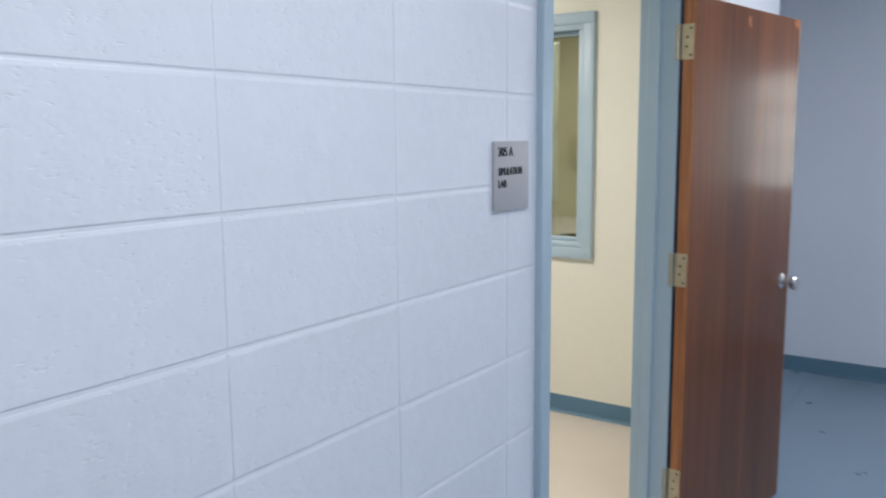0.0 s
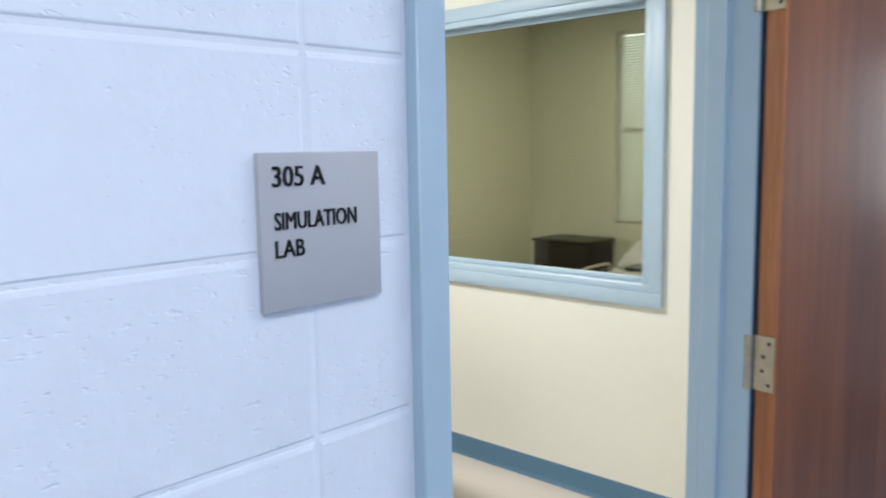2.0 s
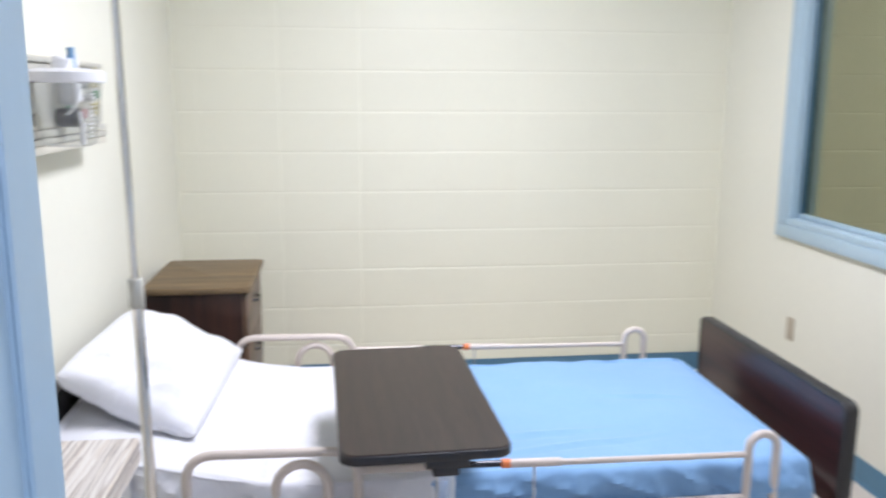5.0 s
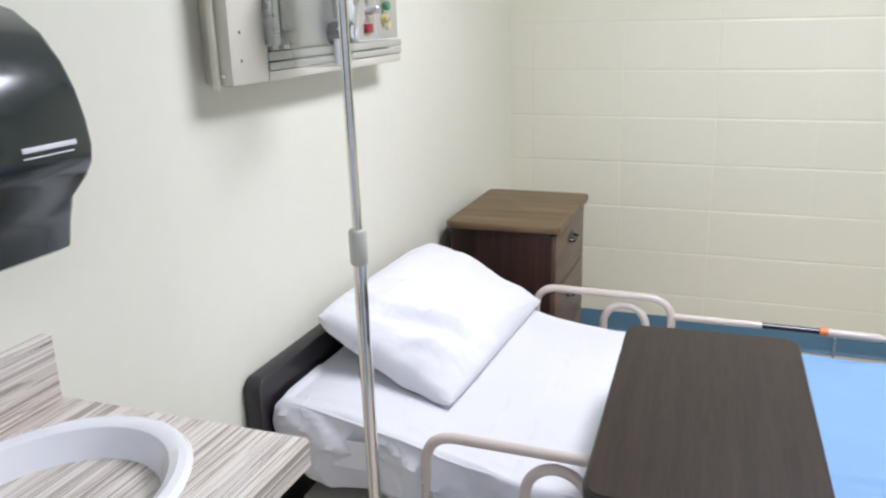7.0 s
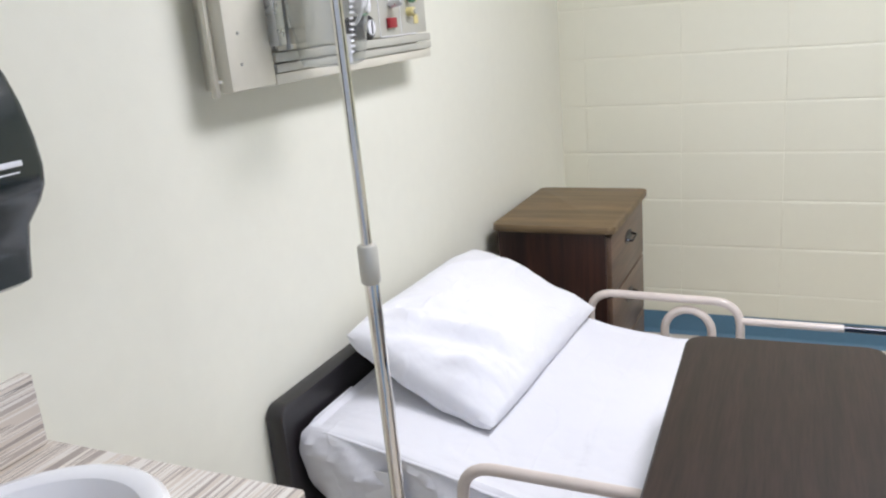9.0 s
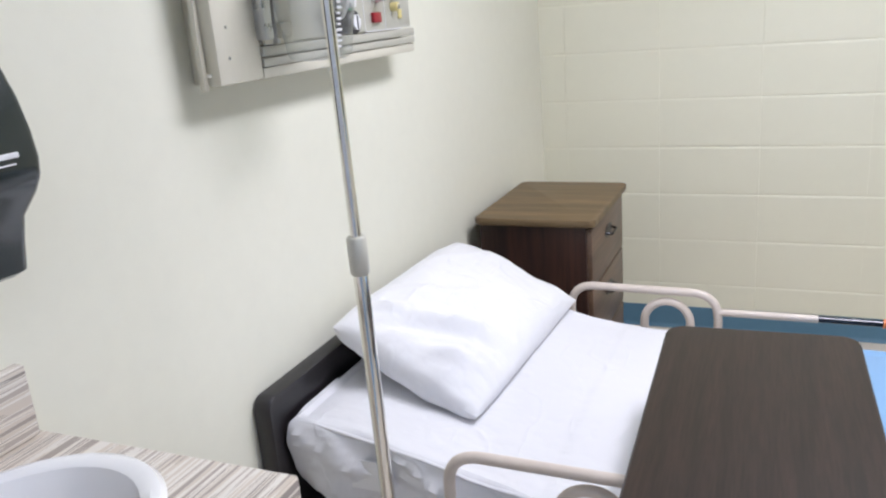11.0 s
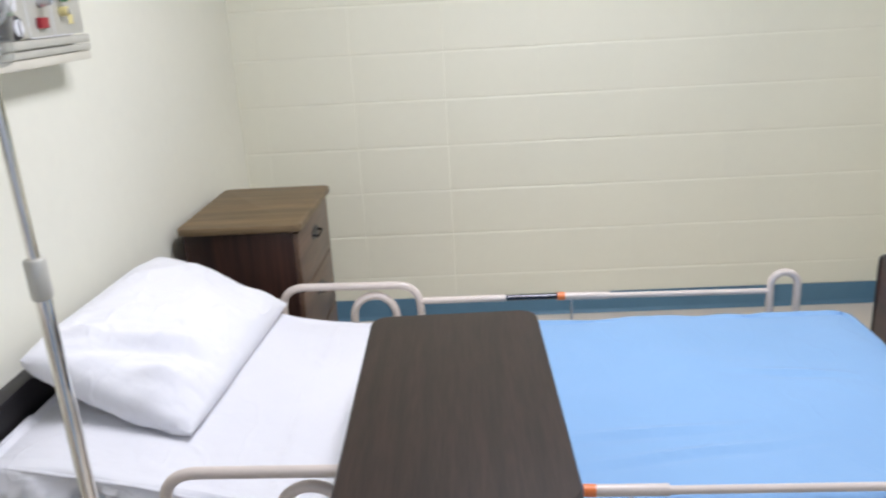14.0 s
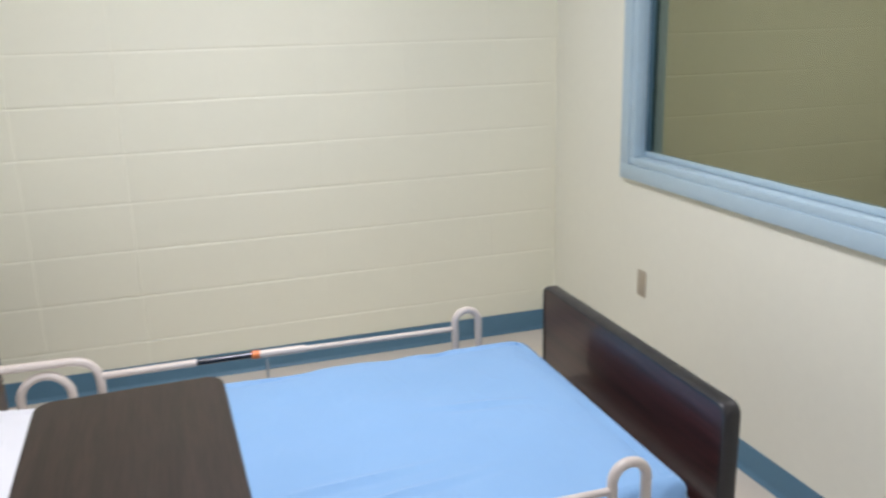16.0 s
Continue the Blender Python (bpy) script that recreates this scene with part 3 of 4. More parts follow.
def soft_box(x0, x1, y0, y1, z0, z1, nx, ny, r, sag=0.006, seed=0.0, lift=0.0, ridge=None, crease=False, corner=0.045, drape=1.0):
    """A padded slab: rounded edges and a slightly uneven top."""
    bm = bmesh.new()
    levels = [(0.018, z0)] + [(-0.005 * math.sin(math.pi * k / 9), z0 + 0.025 + (z1 - r - z0 - 0.025) * k / 9) for k in range(10)] + [(r * (1 - math.cos(a)), z1 - r + r * math.sin(a)) for a in (0.35, 0.7, 1.05, 1.4)]
    def ring(o, z):
        pts = []
        xa, xb, ya, yb = x0 + o, x1 - o, y0 + o, y1 - o
        for i in range(nx):
            pts.append((xa + (xb - xa) * i / nx, ya))
        for i in range(ny):
            pts.append((xb, ya + (yb - ya) * i / ny))
        for i in range(nx):
            pts.append((xb - (xb - xa) * i / nx, yb))
        for i in range(ny):
            pts.append((xa, yb - (yb - ya) * i / ny))
        out = []
        for x, y in pts:
            w = noise.noise(Vector((x * 5, y * 5, z * 9 + seed))) * sag * (1.2 if z < z1 - r else 0.5)
            f = noise.noise(Vector((x * 16 + seed, y * 16, z * 5))) * sag * 0.4
            fold = (1 + (drape - 1) * min(1.0, max(0.0, (z1 - r - z) / 0.04))) * sag * 1.1 * math.sin(23 * x + 5 * noise.noise(Vector((x * 3, seed, z * 6))) + 18 * z) * max(0.0, noise.noise(Vector((x * 2.3 + seed, y, 4.0))) + 0.25)
            q = max(0.0, 1 - abs(noise.noise(Vector((x * 4.5 + seed, z * 13 + x * 5, seed)))) * 5) + 0.7 * max(0.0, 1 - abs(noise.noise(Vector((x * 9 + seed, z * 24 - x * 7, 3.0)))) * 5)
            fold += drape * sag * 0.42 * q * min(1.0, max(0.0, (z1 - z) / 0.03))
            sy = 1 if y > (y0 + y1) / 2 else -1
            rc = corner if sy < 0 else 0.05
            ex, ey = x - (x1 - o - rc), abs(y - (y0 + y1) / 2) - ((y1 - y0) / 2 - o - rc)
            if ex > 0 and ey > 0:
                d_ = math.hypot(ex, ey)
                if d_ > rc:
                    x, y = x - ex + ex * rc / d_, y - sy * (ey - ey * rc / d_)
            out.append(bm.verts.new((x, y + sy * (w + f + fold), z)))
        return out
    rings = [ring(o, z) for o, z in levels]
    n = len(rings[0])
    for A, B in zip(rings, rings[1:]):
        for k in range(n):
            bm.faces.new((A[k], A[(k + 1) % n], B[(k + 1) % n], B[k]))
    bm.faces.new(rings[0][::-1])
    # top sheet of quads inside the last ring
    o = r
    grid = {}
    last = rings[-1]
    for i in range(nx + 1):
        for j in range(ny + 1):
            if j == 0 and i < nx:
                v = last[i]
            elif i == nx and j < ny:
                v = last[nx + j]
            elif j == ny and i > 0:
                v = last[nx + ny + (nx - i)]
            elif i == 0 and j > 0:
                v = last[2 * nx + ny + (ny - j)]
            else:
                x, y = x0 + o + (x1 - x0 - 2 * o) * i / nx, y0 + o + (y1 - y0 - 2 * o) * j / ny
                e = min(x - x0, x1 - x, y - y0, y1 - y)
                z = z1 + sag * noise.noise(Vector((x * 3.2 + seed, y * 3.2, 0.3))) + 0.3 * sag * noise.noise(Vector((x * 11, y * 11 + seed, 2.3))) - 0.012 * math.exp(-e / 0.05)
                if crease:
                    for cx_, cy_, ln, sl in ((0.98, -0.20, 0.16, 0.10), (1.05, -0.29, 0.20, 0.16), (1.38, 0.05, 0.10, -0.2)):
                        d_ = y - (BY + cy_ + sl * (x - cx_))
                        z += 0.0075 * math.exp(-(d_ / 0.012) ** 2) * math.exp(-((x - cx_) / ln) ** 2) - 0.004 * math.exp(-((d_ + 0.022) / 0.014) ** 2) * math.exp(-((x - cx_) / ln) ** 2)
                if ridge is not None:
                    z += 0.005 * min(1.0, max(0.0, (x - ridge) / 0.010)) - 0.003 * min(1.0, max(0.0, (x - ridge - 0.115) / 0.010))
                v = bm.verts.new((x, y, z))
            grid[i, j] = v
    for i in range(nx):
        for j in range(ny):
            bm.faces.new((grid[i, j], grid[i + 1, j], grid[i + 1, j + 1], grid[i, j + 1]))
    if lift:
        for v in bm.verts:
            k = max(0.0, (0.28 - v.co.x) / (0.28 - x0))
            v.co.z += lift * k * k * (3 - 2 * k) * min(1.0, (v.co.z - z0 + 0.06) / 0.1)
    return bm


def end_board(name, x0, x1, y0, y1, z0, z1, parent, label, mat):
    """Laminate end board with a thick black edge moulding round its top corners."""
    b = part(name, prism(rounded(y0 + 0.010, y1 - 0.010, z0, z1 - 0.010, 0.022, 6, (0, 0, 1, 1)), x0 + 0.003, x1 - 0.003, "x", 0.001, 1), mat, parent, label)
    outer, inner = rounded(y0, y1, z0, z1, 0.032, 8, (0, 0, 1, 1)), rounded(y0 + 0.012, y1 - 0.012, z0, z1 - 0.012, 0.021, 8, (0, 0, 1, 1))
    # only the path round the sides and the top
    o, n = outer[1:] + outer[:1], inner[1:] + inner[:1]
    bm = bmesh.new()
    A = [[bm.verts.new((x, yy, zz)) for x, (yy, zz) in ((x0 + 0.006, p), (x1 - 0.006, p), (x1, ((p[0] * 2 + r_[0]) / 3, (p[1] * 2 + r_[1]) / 3)), (x1, r_), (x0, r_), (x0, ((p[0] * 2 + r_[0]) / 3, (p[1] * 2 + r_[1]) / 3)))] for p, r_ in zip(o, n)]
    for P, Q in zip(A, A[1:]):
        for k in range(6):
            bm.faces.new((P[k], P[(k + 1) % 6], Q[(k + 1) % 6], Q[k]))
    bm.faces.new(A[0])
    bm.faces.new(A[-1][::-1])
    part("edge_moulding", bm, M_BLACK, b, "black vinyl edge moulding")
    return b


def side_rail(y, s, parent, bx):
    """Tubular side rail: a head hoop with a small arch, two long bars and a narrow foot hoop. s points away from the bed."""
    r = 0.0122
    h0, h1, f0, f1, ac = -0.012, 0.418, 1.478, 1.558, 0.275
    ra = thing_part("side_rail", parent)
    half = [k * math.pi / 16 for k in range(17)]
    part("head_hoop", tubes((smooth_line([(h0, y, 0.30), (h0, y, 0.632), (h1, y, 0.626), (h1, y, 0.30)], 0.075, 8), r)), M_BED, ra)
    part("arch", tubes(([(ac - 0.066, y, 0.31)] + [(ac - 0.066 * math.cos(a), y, 0.530 + 0.066 * math.sin(a)) for a in half] + [(ac + 0.066, y, 0.31)], r)), M_BED, ra)
    fm, fr = (f0 + f1) / 2, (f1 - f0) / 2
    part("foot_hoop", tubes(([(f0, y, 0.30)] + [(fm - fr * math.cos(a), y, 0.580 + fr * math.sin(a)) for a in half] + [(f1, y, 0.33)], r * 0.95)), M_BED, ra)
    part("upper_bar", tubes(([(h1, y, 0.572), (0.68, y, 0.572)], 0.0105)), M_BED, ra)
    part("sleeve", tubes(([(bx + 0.021, y, 0.570), (bx + 0.16, y, 0.568)], 0.0118)), M_BED, ra)
    part("foot_bar", tubes(([(bx + 0.155, y, 0.567), (f0, y, 0.562)], 0.0085)), M_BED, ra)
    part("inner_tube", tubes(([(0.675, y, 0.572), (bx + 0.002, y, 0.571)], 0.0090)), M_TELE, ra, "chrome telescoping tube")
    part("release_band", tubes(([(bx, y, 0.571), (bx + 0.023, y, 0.570)], 0.0125)), M_ORANGE, ra, "orange release band")
    part("lower_bar", tubes(([(h1, y, 0.436), (f0, y, 0.436)], 0.0095)), M_BED, ra)
    part("head_bar", tubes(([(h0, y, 0.436), (h1, y, 0.436)], 0.0065)), M_BED, ra)
    part("pin", tubes(([(0.881, y, 0.560), (0.881, y, 0.44)], 0.0035)), M_STEEL, ra)
    for x in (h0, h1, f0):
        part("bracket", boxes((x - 0.03, x + 0.03, min(y, y - s * 0.06), max(y, y - s * 0.06), 0.285, 0.325), bev=0.004), M_BED, ra)


def thing_part(name, parent):
    ob = new(name)
    ob.empty_display_size = 0.05
    ob.parent = parent
    ob.matrix_parent_inverse = parent.matrix_world.inverted()
    return ob


def bed():
    t = thing("hospital_bed", (0.7, BY, 0), "hospital bed with dark laminate end boards and cream tube side rails", "bed", "beds")
    end_board("footboard", 1.790, 1.834, 1.558, 2.516, 0.265, 0.670, t, "dark mahogany laminate footboard", M_MAHOG)
    end_board("headboard", X_L + 0.003, X_L + 0.045, 1.462, 2.545, 0.20, 0.716, t, "near-black laminate headboard", M_EBONY)
    part("deck", boxes((-0.36, 1.755, BY - 0.43, BY + 0.43, 0.335, 0.375), bev=0.004), M_GREY, t)
    for sy in (-1, 1):
        part("side_beam", boxes((-0.375, 1.775, BY + sy * 0.42 - 0.02, BY + sy * 0.42 + 0.02, 0.27, 0.333), bev=0.004), M_BED, t)
    for x in (-0.36, 1.755):
        part("end_frame", boxes((x - 0.02, x + 0.02, BY - 0.455, BY + 0.455, 0.20, 0.30), bev=0.006), M_BED, t)
        for sy in (-1, 1):
            yy = BY + sy * 0.43
            part("leg", boxes((x - 0.022, x + 0.022, yy - 0.022, yy + 0.022, 0.11, 0.29), bev=0.004), M_BED, t)
            c = part("caster", cyl((x, yy - 0.014, 0.056), (x, yy + 0.014, 0.056), 0.055, 20, 0.006), M_BLACK, t)
            part("fork", boxes((x - 0.018, x + 0.018, yy - 0.024, yy - 0.017, 0.05, 0.125), (x - 0.018, x + 0.018, yy + 0.017, yy + 0.024, 0.05, 0.125), (x - 0.018, x + 0.018, yy - 0.024, yy + 0.024, 0.118, 0.128), bev=0.002), M_STEEL, c)
    part("corner_plate", boxes((1.722, 1.784, BY - 0.462, BY - 0.450, 0.19, 0.335), bev=0.002), M_BED, t, "chipped cream metal corner plate")
    part("board_bracket", boxes((1.782, 1.826, BY - 0.468, BY - 0.44, 0.12, 0.268), bev=0.003), M_BED, t)
    part("crank_rod", tubes(([(0.9, BY - 0.12, 0.27), (1.82, BY - 0.12, 0.27)], 0.009)), M_STEEL, t)
    for x in (0.5, 1.2):
        part("cross_member", boxes((x, x + 0.06, BY - 0.39, BY + 0.39, 0.275, 0.32), bev=0.004), M_BED, t)
    side_rail(1.503, -1, t, 0.792)
    side_rail(2.508, 1, t, 0.838)
    return t


the_bed = bed()


def mattress(x0=0.0):
    t = thing("mattress", (0.7, BY, 0.375), "mattress with light blue fitted sheet and white head sheet", "mattress", "mattresses")
    part("blue_sheet", soft_box(0.50, 1.682, BY - 0.458, BY + 0.452, 0.377, 0.530, 110, 90, 0.024, 0.011, 1.0, crease=True, corner=0.008, drape=2.4), M_BLUE, t, "light blue fitted sheet")
    part("white_sheet", soft_box(-0.388, 0.635, BY - 0.464, BY + 0.458, 0.379, 0.537, 110, 60, 0.014, 0.010, 5.0, 0.110, 0.165, drape=2.3), M_WHITE, t, "white cotton draw sheet")
    lift = lambda x: 0.110 * max(0.0, (0.28 - x) / 0.668) ** 2 * (3 - 2 * max(0.0, (0.28 - x) / 0.668))
    ya = BY - 0.4625
    part("seam", tubes(([(-0.384, ya + 0.20 - 0.05 * k, 0.5335 + lift(-0.384)) for k in range(4)] + [(-0.380 + 0.05 * k, ya + 0.0015 * math.sin(2.1 * k), 0.5290 + lift(-0.380 + 0.05 * k) + 0.002 * math.sin(1.3 * k)) for k in range(20)], 0.0042), sides=8), M_WHITE, t, "white piped sheet seam")
    part("sewn_label", boxes((-0.255, -0.150, BY - 0.4725, BY - 0.4705, 0.505, 0.575), bev=0.0006, seg=1), M_WPLAS, t, "sewn white mattress label")
    return t


the_mattress = mattress()


def pillow():
    t = thing("pillow", (-0.19, 2.0, 0.6), "plump white pillow propped against the headboard", "pillow", "pillows")
    bm = bmesh.new()
    L, W, T, nu, nv = 0.380, 0.207, 0.097, 110, 70
    m = pose(-0.189, 2.074, 0.686, 0, 0, -2.3) @ pose(0, 0, 0, -2, 25, 0)
    sides = []
    for sgn in (1, -1):
        grid = {}
        for i in range(nu + 1):
            for j in range(nv + 1):
                u, v = -1 + 2 * i / nu, -1 + 2 * j / nv
                h = ((1 - u * u) * (1 - v * v)) ** (0.41 if sgn > 0 else 0.34)
                pull = 1 - 0.012 * (1 - abs(u * v)) * (abs(u) ** 3 * (1 - v * v) + abs(v) ** 3 * (1 - u * u))
                pull *= 1 + 0.008 * (abs(u) * abs(v)) ** 10 - 0.040 * (max(0.0, -u) * max(0.0, v)) ** 3 - 0.055 * (max(0.0, -u) * max(0.0, -v)) ** 3
                x, y = v * W * pull, u * L * pull
                z = sgn * T * h * (1.0 if sgn > 0 else 0.95)
                k = noise.noise(Vector((x * 8 + 3, y * 4, sgn * 2.0))) * 0.014 + noise.noise(Vector((x * 20, y * 9 + 7, sgn))) * 0.006
                w = 0.9 * y - 0.43 * x
                fold = 0.015 * math.sin(58 * w + 4 * noise.noise(Vector((x * 5, y * 8, 1)))) + 0.0060 * math.sin(118 * w + 1.0 + 6 * noise.noise(Vector((x * 4, y * 7, 8))))
                fold *= math.exp(-((u + 0.58) / 0.34) ** 2) * (1 - v ** 4) * (0.55 + 0.9 * noise.noise(Vector((x * 7, y * 5, 3))))
                c1 = max(0.0, 1 - 7 * abs(noise.noise(Vector((x * 5 - y * 2.5, y * 6 + x * 3, 5.0)))))
                c2 = max(0.0, 1 - 8 * abs(noise.noise(Vector((x * 11 + 2, y * 7 - x * 6, 9.0)))))
                fold += (0.009 * c1 + 0.005 * c2) * (0.25 + 0.75 * math.exp(-((u + 0.5) / 0.45) ** 2)) * (1 - v ** 6)
                z += 0.018 * max(0.0, u) ** 3 * max(0.0, v) ** 2 - 0.008 * max(0.0, -u) ** 2 * max(0.0, v + 0.4)
                z += (k + (fold if sgn > 0 else 0)) * min(1, h * 1.8)
                key = (i, j)
                if sgn < 0 and (i in (0, nu) or j in (0, nv)):
                    grid[key] = sides[0][key]
                else:
                    grid[key] = bm.verts.new(m @ Vector((x, y, z)))
        sides.append(grid)
        for i in range(nu):
            for j in range(nv):
                bm.faces.new((grid[i, j], grid[i + 1, j], grid[i + 1, j + 1], grid[i, j + 1]))
    part("pillowcase", bm, M_PILLOW, t)
    return t


the_pillow = pillow()


def overbed_table():
    x0, x1, y0, y1, zt = 0.350, 0.740, 1.208, 1.970, 0.750
    t = thing("overbed_table", (0.59, 1.26, 0), "walnut laminate overbed table standing across the bed", "table", "overbed tables")
    part("tabletop", prism(rounded(x0 + 0.003, x1 - 0.003, y0 + 0.003, y1 - 0.003, 0.04, 8), zt - 0.010, zt, "z", 0.0015, 1, True), M_TABLE, t)
    part("table_edge", prism(rounded(x0, x1, y0, y1, 0.042, 8), zt - 0.026, zt - 0.003, "z", 0.004, 2, True), M_BLACK, t, "black vinyl table edge")
    part("bracket", boxes((0.54, 0.64, 1.215, 1.36, zt - 0.046, zt - 0.027), (0.56, 0.62, 1.235, 1.29, zt - 0.075, zt - 0.046), bev=0.004), M_BLACK, t, "black top bracket")
    part("column", boxes((0.570, 0.612, 1.240, 1.280, 0.30, zt - 0.07), bev=0.006), M_STEEL, t, "bright metal sliding column")
    part("outer_column", boxes((0.560, 0.622, 1.230, 1.290, 0.05, 0.42), bev=0.006), M_BED, t)
    part("base", boxes((0.56, 0.62, 1.21, 1.86, 0.040, 0.070), (0.365, 0.815, 1.23, 1.29, 0.040, 0.066), (0.365, 0.815, 1.82, 1.88, 0.040, 0.066), bev=0.008), M_BED, t)
    for x in (0.395, 0.785):
        for y in (1.26, 1.85):
            part("caster", cyl((x, y - 0.01, 0.021), (x, y + 0.01, 0.021), 0.020, 14, 0.003), M_BLACK, t)
    t.matrix_world = pose(0.612, 1.26, 0, 0, 0, 1.8)
    return t


the_table = overbed_table()


def nightstand(top, body, front, label):
    x0, x1, y0, y1, zt = -0.388, 0.018, 2.716, 3.288, 0.775
    t = thing("nightstand", (-0.18, 3.0, 0), label, "nightstand", "nightstands")
    part("top", prism(rounded(x0 - 0.014, x1, y0, y1, 0.025, 6), zt - 0.026, zt, "z", 0.005, 2, True), top, t)
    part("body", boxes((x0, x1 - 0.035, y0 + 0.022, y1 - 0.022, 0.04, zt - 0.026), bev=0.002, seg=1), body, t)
    part("plinth", boxes((x0 + 0.02, x1 - 0.06, y0 + 0.05, y1 - 0.05, 0.0, 0.04)), M_BLACK, t)
    zs = (0.055, 0.30, 0.525, zt - 0.034)
    for k in range(3):
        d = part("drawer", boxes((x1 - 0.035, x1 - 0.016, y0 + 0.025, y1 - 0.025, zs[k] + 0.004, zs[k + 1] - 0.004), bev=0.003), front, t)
        zc = zs[k + 1] - 0.075 if k else zs[k + 1] - 0.09
        yc = (y0 + y1) / 2
        part("handle", tubes((smooth_line([(x1 - 0.017, yc - 0.045, zc), (x1 + 0.006, yc - 0.042, zc - 0.004), (x1 + 0.006, yc + 0.042, zc - 0.004), (x1 - 0.017, yc + 0.045, zc)], 0.012, 4), 0.0045)), M_TELE, d, "chrome drawer pull")
        part("backplate", prism([(yc + 0.056 * math.cos(a), zc + 0.024 * math.sin(a)) for a in [k_ * math.pi / 14 for k_ in range(28)]], x1 - 0.0165, x1 - 0.0135, "x", 0.001, 1, True), M_BLACK, d, "dark oval backplate")
    return t


nightstand(M_NSTOP, M_NSBODY, M_NSFRONT, "dark walnut nightstand with chrome pulls and a brown top")


def iv_pole():
    bx, by = -0.05, 1.335
    tx, ty = -0.058, 1.308
    t = thing("iv_pole", (bx, by, 0), "chrome telescoping drip stand beside the bed head", "iv pole")
    at = lambda z: Vector((bx + (tx - bx) * z / 1.9, by + (ty - by) * z / 1.9, z))
    part("lower_tube", tubes(([at(0.10), at(1.12)], 0.0125), sides=18), M_CHROME, t)
    part("upper_tube", tubes(([at(1.11), at(2.05)], 0.0088), sides=16), M_CHROME, t)
    part("collar", tubes(([at(1.064), at(1.068), at(1.126), at(1.130)], [0.0135, 0.0165, 0.0165, 0.0135]), sides=18), M_GREY, t, "pale grey locking collar")
    part("hook_arm", tubes((smooth_line([at(2.04) + Vector(o) for o in ((-0.09, 0, 0.05), (-0.085, 0, 0.0), (-0.04, 0, 0.0), (0, 0, 0.02), (0.04, 0, 0.0), (0.085, 0, 0.0), (0.09, 0, 0.05))], 0.03), 0.004)), M_CHROME, t)
    for k in range(4):
        a = k * math.pi / 2 + 0.5
        e = Vector((bx + 0.20 * math.cos(a), by + 0.20 * math.sin(a), 0.075))
        part("foot", tubes(([at(0.11), e], 0.011)), M_CHROME, t)
        part("caster", cyl(e + Vector((0, -0.009, -0.047)), e + Vector((0, 0.009, -0.047)), 0.027, 14, 0.003), M_BLACK, t)
    return t


iv_pole()

# ---- wall panel over the bed head ----


